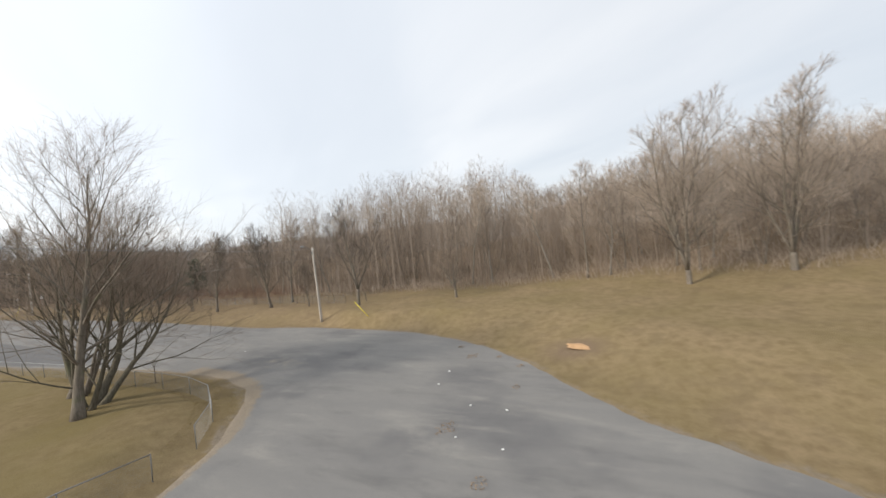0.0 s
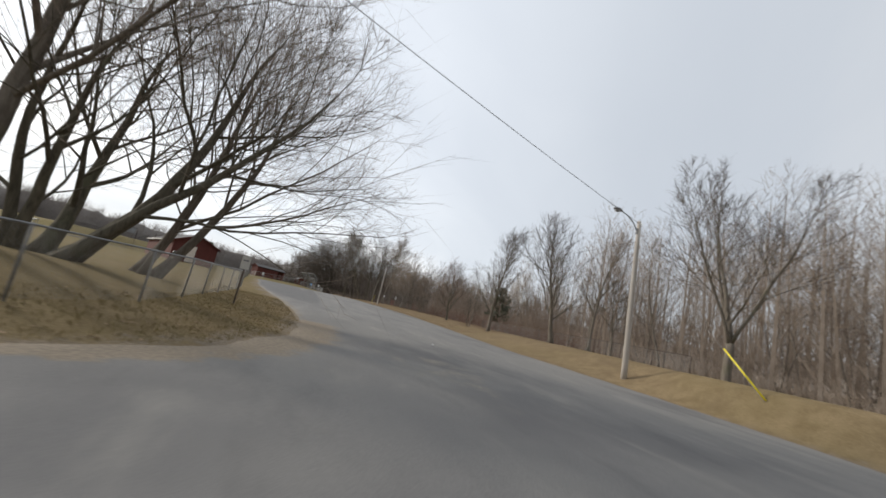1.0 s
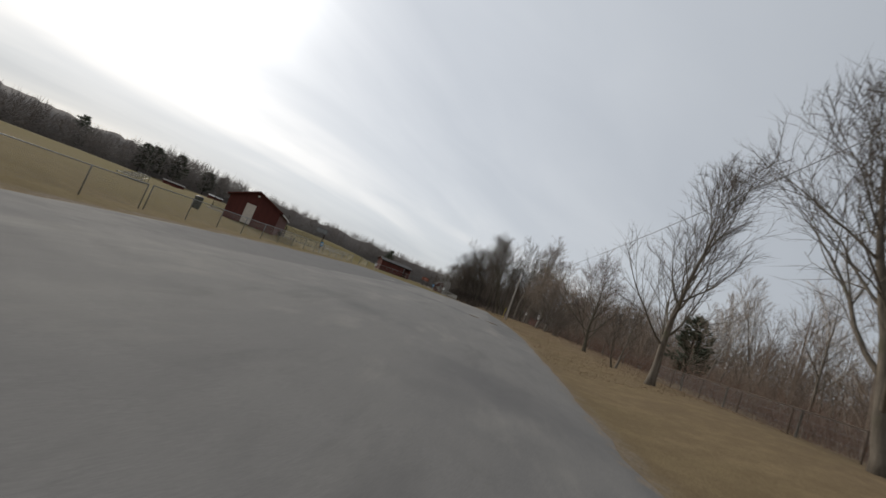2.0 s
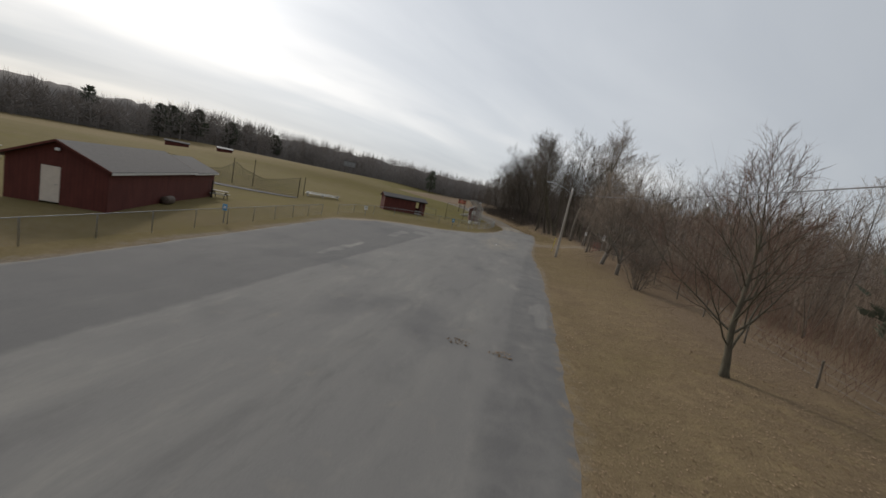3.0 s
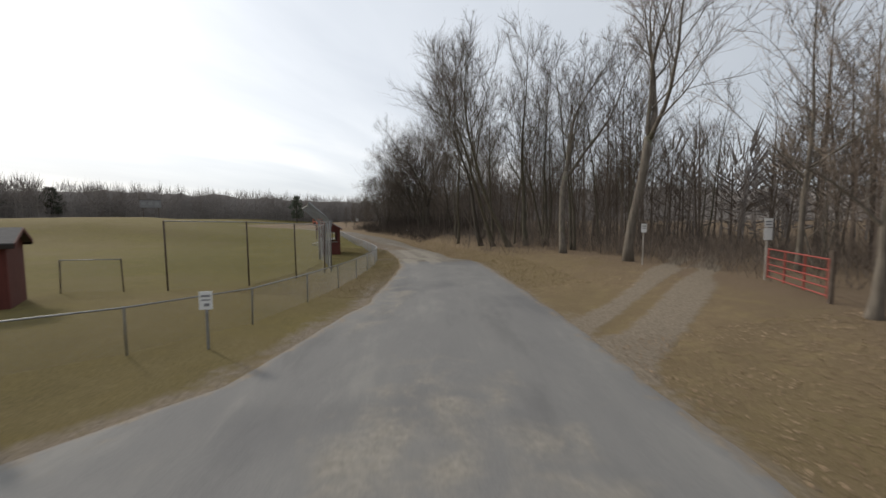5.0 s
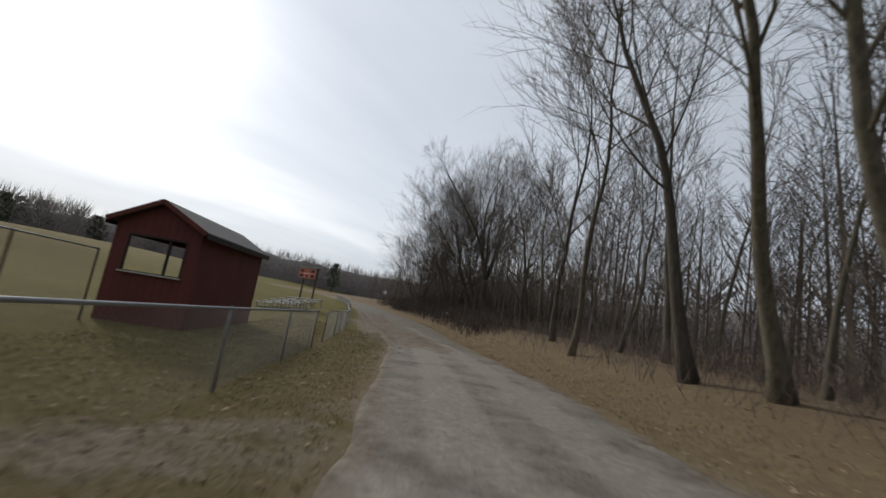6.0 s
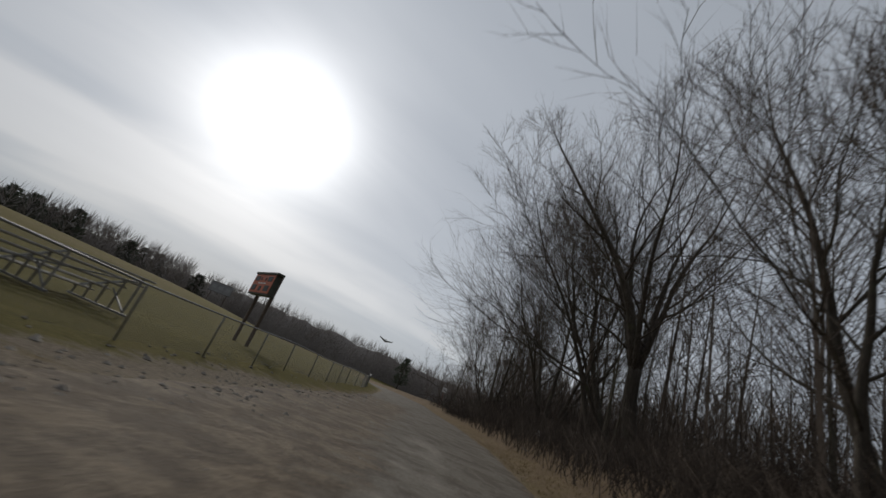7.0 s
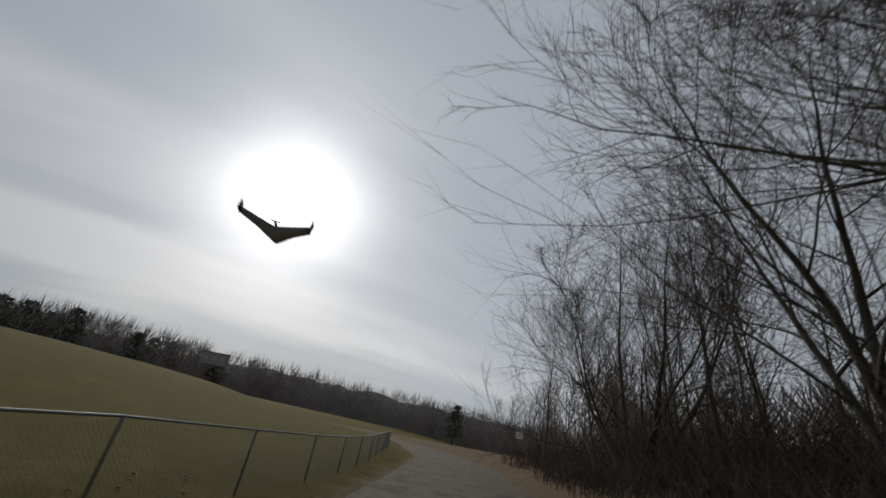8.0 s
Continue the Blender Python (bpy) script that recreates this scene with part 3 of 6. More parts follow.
def road_zone(x, y):
    w = max(right_edge(y) - left_edge(y), 1.0)
    e = min(right_edge(y) - x, x - left_edge(y))
    pale = 0.62 * (1 - smooth01(math.hypot((x - 0.8) / 3.8, (y - 31) / 12.0), 0.3, 1.2))
    pale = max(pale, 0.55 * (1 - smooth01(math.hypot((x + 1.5) / 2.4, (y - 47) / 10.0), 0.4, 1.1)))
    pale = max(pale, 0.5 * (1 - smooth01(math.hypot((x + 4.5) / 2.2, (y + 47) / 5.0), 0.4, 1.1)))
    if -30 < y < 40:
        # a lighter, older strip up the middle of the lot, and thin worn streaks
        old = smooth01(x, -6.3, -5.4) * (1 - smooth01(x, 3.4, 4.4)) * smooth01(y, -30, -12)
        pale = max(pale, 0.30 * old)
        pale -= 0.75 * smooth01(-x, 5.7, 6.9) * smooth01(y, -34, -16) * (1 - smooth01(y, 20, 30)) * smooth01(x - left_edge(y), 0.1, 0.6)
        pale -= 0.35 * smooth01(x, 3.2, 4.4) * smooth01(y, -24, -8) * (1 - smooth01(y, 30, 38))
        for sx_, y0, y1, wide in ((-7.8, 3.5, 9.8, 0.16), (-8.3, 16.5, 21.5, 0.28), (-5.5, 4.8, 10.8, 0.2), (5.7, 0.5, 4.5, 0.22), (0.9, 2.5, 5, 0.2), (0.1, 11, 18.5, 0.35), (2.9, 15, 18.5, 0.25), (-7.2, 22, 24, 0.5), (0.6, 24, 29, 0.4), (-1.4, 23.5, 27, 0.3), (-4.5, 24, 26, 0.4)):
            if y0 - 0.6 < y < y1 + 0.6:
                run = smooth01(y, y0 - 0.6, y0 + 0.6) * (1 - smooth01(y, y1 - 0.6, y1 + 0.6))
                mark = 0.30 * run * (1 - smooth01(abs(x - sx_ + 0.04 * (y - y0)), wide * 0.2, wide * 1.7))
                pale = max(pale, mark) if mark > 0.02 else pale
    if y > 52:
        pale = max(pale, 0.60 * smooth01(y, 56, 63) * (1 - smooth01(y, 78, 90)))
        mid_ = (right_edge(y) + left_edge(y)) / 2 - (1.2 if y < 64 else 0)
        for off in (-0.95, 0.85):
            pale = max(pale, (0.85 - 0.26 * smooth01(y, 76, 88) - 0.45 * smooth01(y, 94, 103)) * smooth01(y, 54, 61) * (1 - smooth01(abs(x - mid_ - off), 0.3, 1.0)))
    gravel = smooth01(y, 57, 63)
    edge = 0.62 * (1.0 - smooth01(e, 0.1, 1.0))
    el = x - left_edge(y)
    if 8 < y < 40:
        edge = max(edge, 1.0 * smooth01(y, 14, 25) * (1 - smooth01(y, 30, 40)) * (1 - smooth01(el, 0.6, 2.6)))
    if -58 < y < -40:
        edge = max(edge, 0.95 * (1 - smooth01(el, 0.4, 2.6)))
    if y > 68:
        edge = max(edge, 0.85 * smooth01(y, 70, 82) * (1 - smooth01(y, 108, 120)) * (1 - smooth01(el, 2.4, 5.0)))
    return pale, gravel, edge


def build_road():
    """One paved sheet: the lot by the trees and the lane that leads off it."""
    m = Mesh()
    rows = list(np.arange(-120, 200, 0.5))
    n = 56
    for y in rows:
        l = left_edge(y) if y > -58 else -26 - (-58 - y) * 3.0
        l = max(l, -95)
        r = right_edge(y) if y > -90 else -17 - (-90 - y) * 0.9
        wob = 0.12 * noise.noise((y * 0.5, 3.1, 0)) + 0.10 * noise.noise((y * 1.3, 7.7, 0))
        wob2 = 0.12 * noise.noise((y * 0.5, 9.1, 0)) + 0.10 * noise.noise((y * 1.3, 1.7, 0))
        for i in range(n + 1):
            s = i / n
            x = (l + wob) * (1 - s) + (r + wob2) * s
            crown = 0.05 * math.sin(math.pi * s)
            z = road_level(y) + 0.03 + crown if 0 < i < n else road_level(y) - 0.012
            m.v.append((x, y, z + 0.012 * noise.noise((x * 0.8, y * 0.8, 5))))
    k = n + 1
    m.f = [(j * k + i, j * k + i + 1, j * k + k + i + 1, j * k + k + i) for j in range(len(rows) - 1) for i in range(n)]
    m.smooth = True
    ob = new("road", m.data("road", ASPHALT))
    zone_layer(ob.data, road_zone)
    tagged(ob, "worn grey asphalt lot and lane with pale patches and gravel", "road", kind="structure")


build_ground()
build_road()


# ---- trees ----
def twist(v, axis, angle):
    return Matrix.Rotation(angle, 3, axis) @ v


def limb(rng, start, way, length, r0, r1, n, wander, rise):
    """A wandering line of points with radii."""
    pts, p, d = [Vector(start)], Vector(start), Vector(way).normalized()
    for i in range(n):
        d = d + Vector((rng.uniform(-1, 1), rng.uniform(-1, 1), rng.uniform(-1, 1))) * wander + Vector((0, 0, rise))
        d.normalize()
        p = p + d * (length / n)
        pts.append(p.copy())
    radii = [r0 + (r1 - r0) * (i / n) ** 0.85 for i in range(n + 1)]
    return pts, radii


def along(pts, s):
    k = s * (len(pts) - 1)
    i = min(int(k), len(pts) - 2)
    return pts[i].lerp(pts[i + 1], k - i), (pts[i + 1] - pts[i]).normalized()


def radius_at(radii, s):
    k = s * (len(radii) - 1)
    i = min(int(k), len(radii) - 2)
    return radii[i] + (radii[i + 1] - radii[i]) * (k - i)


def side_way(rng, d, turn, angle):
    """A direction that leaves d by an angle, turned about it."""
    side = twist(d.orthogonal().normalized(), d, turn)
    return d * math.cos(angle) + side * math.sin(angle)


def tree_meshes(seed, h, r, stems=1, lean=0.05, bias=(0, 0), clear=0.3, spread=0.42, boughs=13, level2=7, level3=6, level4=4, up=0.55, twig=0.009, droop=0.0, splay=0.34, to=None, fork=None, gnarl=0.08):
    """Trunk and crown of a bare tree of height h and trunk radius r; the crown's twigs begin at the face number that is returned."""
    rng = random.Random(seed)
    trunk, crown, twigs = Mesh(), Mesh(), Mesh()
    pull = Vector((bias[0], bias[1], 0))
    leaders = []
    for s in range(stems):
        a = 2 * math.pi * (s + rng.random() * 0.6) / stems
        out = lean if stems == 1 else rng.uniform(splay * 0.45, splay * 1.5)
        base = Vector((math.cos(a), math.sin(a), 0)) * (0 if stems == 1 else r * 1.7)
        hs = h * (1 if s == 0 else rng.uniform(0.72, 0.98))
        rs = r * (1 if s == 0 else rng.uniform(0.6, 1.0))
        way = Vector((math.cos(a) * out, math.sin(a) * out, 1)) + pull * rng.uniform(0.5, 1.5)
        if to:
            way = Vector((to[0], to[1], 1))
        if fork:
            # a short bole that parts into rising leaders
            f, k = fork
            pts, radii = limb(rng, base - Vector((0, 0, 0.35)), way, hs * f, rs, rs * 0.9, 6, gnarl * 0.7, 0.02)
            radii[0], radii[1] = rs * 1.5, max(radii[1], rs * 1.04)
            trunk.tube(pts, radii, 8)
            d = (pts[-1] - pts[-2]).normalized()
            turn = rng.uniform(0, 6.28)
            for j in range(k):
                w = side_way(rng, d, turn + j * 6.28 / k + rng.uniform(-0.3, 0.3), rng.uniform(0.24, 0.44) * (0.4 if j == 0 else 1) * (1.25 - 0.4 * up)) + pull * 0.3
                start = pts[-1].lerp(pts[-2], rng.uniform(0.0, 0.6))
                lp, lr = limb(rng, start, w, hs * (1 - f) * rng.uniform(0.82, 1.05), rs * (0.78 if j == 0 else rng.uniform(0.48, 0.66)), rs * 0.05, 10, gnarl * 1.3, 0.05)
                trunk.tube(lp, lr, 7)
                leaders.append((lp, lr, hs * 0.86, 0.10, max(boughs * 2 // (k + 1), 5)))
            continue
        pts, radii = limb(rng, base - Vector((0, 0, 0.35)), way, hs * 0.93, rs, rs * 0.06, 14, gnarl, 0.05 if stems > 1 else 0.03)
        radii[0] = rs * 1.5
        radii[1] = max(radii[1], rs * 1.02)
        trunk.tube(pts, radii, 8)
        leaders.append((pts, radii, hs, clear, boughs))
    for pts, radii, hs, low, count in leaders:
        phase = rng.uniform(0, 6.28)
        for b in range(count):
            f = low + (0.985 - low) * ((b + rng.uniform(0.1, 0.9)) / count) ** 0.9
            p, d = along(pts, f)
            angle = (1.22 - 0.66 * f) * (1.08 - 0.55 * up) * rng.uniform(0.75, 1.25)
            bw = side_way(rng, d, phase + b * 2.4 + rng.uniform(-0.5, 0.5), angle) + pull * 0.35 - Vector((0, 0, droop * 0.6))
            ln = hs * spread * (1.28 - 0.92 * f) * rng.uniform(0.7, 1.25)
            rb = max(min(radius_at(radii, f) * rng.uniform(0.36, 0.56), ln * 0.026), 0.013)
            bp, br = limb(rng, p, bw, ln, rb, max(rb * 0.12, twig * 0.8), 8, 0.17, 0.068 - droop * 0.14)
            crown.tube(bp, br, 5 if level4 else 4, False)
            for c in range(level2):
                g = 0.12 + 0.86 * (c + rng.random()) / level2
                q, e = along(bp, g)
                l2 = ln * (0.60 * (1 - g) + 0.22) * rng.uniform(0.65, 1.35)
                w2 = side_way(rng, e, c * 2.6 + rng.uniform(-0.8, 0.8), rng.uniform(0.45, 0.85)) + Vector((0, 0, 0.16 - droop * 0.6))
                cp, cr = limb(rng, q, w2, l2, max(radius_at(br, g) * 0.55, twig * 1.15), twig * 0.7, 5 if level4 else 4, 0.19, 0.05 - droop * 0.2)
                crown.tube(cp, cr, 4 if level4 else 3, False)
                for t in range(level3):
                    u = 0.12 + 0.87 * (t + rng.random()) / level3
                    q3, e3 = along(cp, u)
                    l3 = l2 * (0.46 * (1 - u) + 0.30) * rng.uniform(0.6, 1.3)
                    w3 = (side_way(rng, e3, rng.uniform(0, 6.28), rng.uniform(0.35, 0.8)) + Vector((0, 0, 0.14 - droop))).normalized()
                    w4 = (w3 + Vector((rng.uniform(-1, 1), rng.uniform(-1, 1), rng.uniform(-0.6, 1) - droop)) * 0.28).normalized()
                    mid = q3 + w3 * l3 * 0.5
                    if not level4:
                        twigs.spike(q3, q3 + w3 * l3, twig)
                        continue
                    twigs.sprig(q3, mid, mid + w4 * l3 * 0.5, twig)
                    for k in range(level4):
                        f4 = 0.2 + 0.8 * (k + rng.random()) / level4
                        q4, e4 = (q3.lerp(mid, f4 * 2), w3) if f4 < 0.5 else (mid + w4 * l3 * (f4 - 0.5), w4)
                        w5 = side_way(rng, e4, rng.uniform(0, 6.28), rng.uniform(0.3, 0.75)) + Vector((0, 0, 0.1 - droop))
                        twigs.spike(q4, q4 + w5.normalized() * l3 * rng.uniform(0.35, 0.75), twig * 0.62)
    n, k = len(crown.v), len(crown.f)
    crown.v += twigs.v
    crown.f += [tuple(i + n for i in q) for q in twigs.f]
    trunk.smooth = crown.smooth = True
    return trunk, crown, k


def crown_data(crown, k, bark, twigmat):
    me = crown.data("crown", bark)
    me.materials.append(twigmat)
    idx = np.zeros(len(me.polygons), dtype=np.int32)
    idx[k:] = 1
    me.polygons.foreach_set("material_index", idx)
    return me


def make_tree(name, seed, x, y, label, category="tree", bark=None, twigmat=None, turn=0.0, group="", **kw):
    trunk, crown, k = tree_meshes(seed, **kw)
    ob = thing(name, Matrix.Translation(at(x, y)) @ pose(0, 0, 0, 0, 0, turn), label, category, group)
    part("trunk", trunk, bark or BARK, ob)
    part("crown", crown_data(crown, k, bark or BARK, twigmat or TWIG), None, ob, "bare crown of boughs and fine twigs")
    return ob


def stand(ob, x, y, turn, size, rng=None, dz=-0.05):
    """A copy of a tree, set on the ground."""
    m = Matrix.Translation(at(x, y, dz)) @ pose(0, 0, 0, 0, 0, turn)
    c = copy_thing(ob, m)
    c.scale = (size, size, size * (rng.uniform(0.92, 1.1) if rng else 1))
    return c


# the maples on the grass island, leaning out over the lot
MAPLE = dict(group="island maples", level2=8, level3=7, level4=4, twig=0.0065)
make_tree("maple_tree", 11, -15.0, -42.7, "large bare mossy maple with many stems from one low fork", bark=BARK_MOSS, turn=20, h=12.8, r=0.27, stems=5, splay=0.46, bias=(0.30, -0.12), clear=0.16, spread=0.56, boughs=11, up=0.50, droop=0.06, gnarl=0.12, **MAPLE)
make_tree("maple_tree", 13, -16.2, -44.3, "tall bare grey maple with a straight bole", h=16.2, r=0.29, to=(0.10, 0.02), clear=0.20, spread=0.46, boughs=20, up=0.50, droop=0.02, gnarl=0.10, **MAPLE)
make_tree("maple_tree", 12, -13.9, -38.6, "bare grey twin-stemmed maple beside the fence, leaning outwards", h=12.4, r=0.23, stems=3, splay=0.20, bias=(0.46, 0.02), clear=0.20, spread=0.66, boughs=12, up=0.42, droop=0.10, gnarl=0.10, **MAPLE)

# yard trees on the grass strip beside the lot
YARD = dict(group="yard trees", level2=8, level3=6, level4=3)
make_tree("yard_tree", 21, 14.0, -41.2, "bare wide upright yard tree on tan grass", twigmat=TWIG_DARK, h=12.0, r=0.22, fork=(0.20, 4), clear=0.12, spread=0.40, boughs=20, up=0.75, **YARD)
make_tree("yard_tree", 22, 13.2, -26.6, "bare low-branched yard tree on tan grass", twigmat=TWIG_DARK, h=11.2, r=0.23, clear=0.14, spread=0.46, boughs=24, up=0.72, **YARD)
make_tree("yard_tree", 23, 11.6, -17.2, "bare oval-crowned yard tree on tan grass", twigmat=TWIG_DARK, h=11.0, r=0.20, clear=0.17, spread=0.44, boughs=24, up=0.7, **YARD)
make_tree("ornamental_tree", 24, 12.6, -1.4, "wide bare ornamental tree with dense reddish twigs", bark=BARK_MOSS, twigmat=TWIG_RED, turn=0, h=8.6, r=0.16, to=(-0.05, 0.05), clear=0.13, spread=0.54, boughs=26, up=0.5, twig=0.007, droop=0.03, **YARD)
make_tree("young_tree", 34, 12.0, -11.0, "small forked bare tree beside the lot", twigmat=TWIG_DARK, group="yard trees", h=4.6, r=0.09, stems=2, splay=0.3, clear=0.2, spread=0.50, boughs=7, level2=6, level3=5, level4=2, up=0.6)
make_tree("yard_tree", 33, 17.4, -26.3, "tall bare tree behind the bank fence", twigmat=TWIG, h=12.6, r=0.18, clear=0.2, spread=0.40, boughs=17, up=0.85, **YARD)
make_tree("shrub", 25, 13.0, 14.8, "bare many-stemmed shrub with dark twigs", "shrub", twigmat=TWIG_DARK, group="yard trees", h=3.9, r=0.05, stems=11, splay=0.5, clear=0.12, spread=0.52, boughs=6, level2=5, level3=4, level4=2, up=0.6, twig=0.007)
make_tree("yard_tree", 26, 12.75, 21.2, "bare wide-crowned yard tree with tangled twigs", h=7.8, r=0.19, fork=(0.18, 3), spread=0.56, boughs=26, up=0.2, twig=0.008, gnarl=0.14, **YARD)
make_tree("yard_tree", 127, 12.4, 28.2, "grey bare wide-crowned yard tree casting thin shade", bark=BARK_PALE, h=9.6, r=0.23, lean=0.03, fork=(0.17, 4), spread=0.54, boughs=34, up=0.2, twig=0.0075, gnarl=0.13, **YARD)
make_tree("yard_tree", 28, 12.0, 39.2, "bare grey tree beside the red gate", h=7.4, r=0.18, clear=0.28, spread=0.50, boughs=15, up=0.5, twig=0.007, **YARD)
make_tree("young_tree", 29, 13.6, -33.2, "small bare tree on tan grass", twigmat=TWIG_DARK, group="yard trees", h=5.6, r=0.11, clear=0.18, spread=0.48, boughs=13, level2=6, level3=5, level4=2, up=0.7)
make_tree("orchard_tree", 30, 18.6, -53.0, "low bare orchard tree on the slope", group="yard trees", h=5.8, r=0.18, fork=(0.22, 4), spread=0.56, boughs=16, level2=8, level3=6, level4=3, up=0.2, gnarl=0.14)
make_tree("slope_tree", 31, 21.8, -78.8, "tall bare pale tree on the grassy slope", twigmat=TWIG_SUNLIT, h=18.6, r=0.30, fork=(0.10, 4), spread=0.38, boughs=30, level2=8, level3=7, level4=3, up=0.5, twig=0.013)
make_tree("slope_tree", 32, 24.1, -88.4, "tall pale forked bare tree on the slope", twigmat=TWIG_SUNLIT, h=18.8, r=0.34, fork=(0.11, 5), spread=0.40, boughs=30, level2=8, level3=7, level4=3, up=0.45, twig=0.013)

# tall trees that stand along the lane
LANE = dict(group="lane trees", level2=8, level3=7, level4=3, twig=0.0105, gnarl=0.12)
BROAD = dict(LANE, level3=8, level4=3, twig=0.0085)
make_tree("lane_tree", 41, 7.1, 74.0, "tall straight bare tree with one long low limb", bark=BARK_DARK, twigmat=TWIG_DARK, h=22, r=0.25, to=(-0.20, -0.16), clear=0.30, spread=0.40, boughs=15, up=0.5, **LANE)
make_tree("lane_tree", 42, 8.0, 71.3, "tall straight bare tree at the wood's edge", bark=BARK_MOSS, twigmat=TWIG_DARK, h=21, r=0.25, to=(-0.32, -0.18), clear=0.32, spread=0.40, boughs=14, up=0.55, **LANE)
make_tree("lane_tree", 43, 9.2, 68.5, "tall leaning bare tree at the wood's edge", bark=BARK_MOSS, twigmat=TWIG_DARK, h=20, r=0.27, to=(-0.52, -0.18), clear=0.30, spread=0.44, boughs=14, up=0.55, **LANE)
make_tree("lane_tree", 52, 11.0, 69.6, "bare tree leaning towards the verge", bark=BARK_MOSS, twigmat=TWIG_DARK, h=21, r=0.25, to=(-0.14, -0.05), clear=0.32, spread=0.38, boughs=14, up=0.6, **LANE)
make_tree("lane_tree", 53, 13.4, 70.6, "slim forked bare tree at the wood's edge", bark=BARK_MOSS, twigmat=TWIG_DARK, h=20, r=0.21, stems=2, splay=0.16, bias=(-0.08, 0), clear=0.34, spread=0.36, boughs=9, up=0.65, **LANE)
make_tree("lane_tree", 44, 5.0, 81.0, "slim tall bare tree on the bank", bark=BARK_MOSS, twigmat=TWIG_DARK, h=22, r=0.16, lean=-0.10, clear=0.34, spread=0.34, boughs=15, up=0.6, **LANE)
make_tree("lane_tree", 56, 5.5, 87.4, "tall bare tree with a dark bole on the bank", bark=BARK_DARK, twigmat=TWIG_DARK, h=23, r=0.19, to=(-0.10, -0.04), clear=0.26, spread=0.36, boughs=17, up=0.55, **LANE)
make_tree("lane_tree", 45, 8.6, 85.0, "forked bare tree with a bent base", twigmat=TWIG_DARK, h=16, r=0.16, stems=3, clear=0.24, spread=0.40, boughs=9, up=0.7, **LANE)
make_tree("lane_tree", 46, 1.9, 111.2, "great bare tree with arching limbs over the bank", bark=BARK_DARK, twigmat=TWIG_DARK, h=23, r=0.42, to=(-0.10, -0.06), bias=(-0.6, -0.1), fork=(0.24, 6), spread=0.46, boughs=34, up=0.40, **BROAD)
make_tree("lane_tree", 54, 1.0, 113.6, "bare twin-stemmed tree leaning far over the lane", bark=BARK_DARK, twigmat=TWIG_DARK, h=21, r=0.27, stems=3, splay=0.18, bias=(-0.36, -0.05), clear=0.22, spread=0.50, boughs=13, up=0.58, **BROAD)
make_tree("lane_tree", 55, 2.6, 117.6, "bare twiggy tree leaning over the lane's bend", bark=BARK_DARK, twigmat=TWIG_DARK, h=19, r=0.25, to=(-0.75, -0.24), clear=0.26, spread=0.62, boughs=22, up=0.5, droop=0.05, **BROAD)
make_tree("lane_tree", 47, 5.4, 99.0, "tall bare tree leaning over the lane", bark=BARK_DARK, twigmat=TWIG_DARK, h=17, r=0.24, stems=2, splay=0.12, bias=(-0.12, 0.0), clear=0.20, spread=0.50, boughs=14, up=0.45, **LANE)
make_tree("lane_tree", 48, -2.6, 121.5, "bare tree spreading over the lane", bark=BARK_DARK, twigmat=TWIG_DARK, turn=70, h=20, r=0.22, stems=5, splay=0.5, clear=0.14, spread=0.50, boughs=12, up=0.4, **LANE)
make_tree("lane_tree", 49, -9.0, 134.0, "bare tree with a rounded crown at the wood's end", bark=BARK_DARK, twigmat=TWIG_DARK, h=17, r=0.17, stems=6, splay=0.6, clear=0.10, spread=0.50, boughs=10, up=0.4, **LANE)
make_tree("lane_tree", 50, 13.2, 53.6, "tall bare tree beside the dirt track", h=20, r=0.27, fork=(0.40, 3), spread=0.34, boughs=16, up=0.7, **LANE)
make_tree("lane_tree", 51, 11.6, 60.5, "tall bare tree at the wood's edge", twigmat=TWIG_DARK, h=20, r=0.25, fork=(0.35, 3), spread=0.34, boughs=16, up=0.7, **LANE)


# ---- woods on the right ----
def haze_tree(m, rng, p, h, thick, fill, low):
    """A slim bare tree whose many twigs end on an uneven rounded crown."""
    lean = Vector((rng.uniform(-0.07, 0.07), rng.uniform(-0.07, 0.07), 1))
    m.tube([p, p + lean * h * 0.4, p + lean * h * 0.85], [h * 0.008, h * 0.006, 0.02], 3, False)
    wide = h * rng.uniform(0.18, 0.27)
    low *= rng.uniform(0.6, 1.4)
    for _ in range(int(105 * fill)):
        a, f = rng.uniform(0, 6.283), rng.random() ** 0.75
        k = wide * math.sqrt(max(1 - (2 * f - 0.9) ** 2 / 1.25, 0.05)) * rng.uniform(0.35, 1.1)
        z = h * (low + (1 - low) * f)
        out = Vector((math.cos(a), math.sin(a), 0))
        tip = p + lean * z + out * k
        s = p + lean * (z - k * rng.uniform(0.5, 1.2) - 0.5) + out * k * rng.uniform(0.1, 0.5)
        m.spike(s, tip, thick * 0.65)
        side = Vector((rng.uniform(-1, 1), rng.uniform(-1, 1), rng.uniform(-0.2, 0.9)))
        q = s.lerp(tip, rng.uniform(0.35, 0.8))
        m.spike(q, q + side * (tip - s).length * 0.55, thick * 0.5)


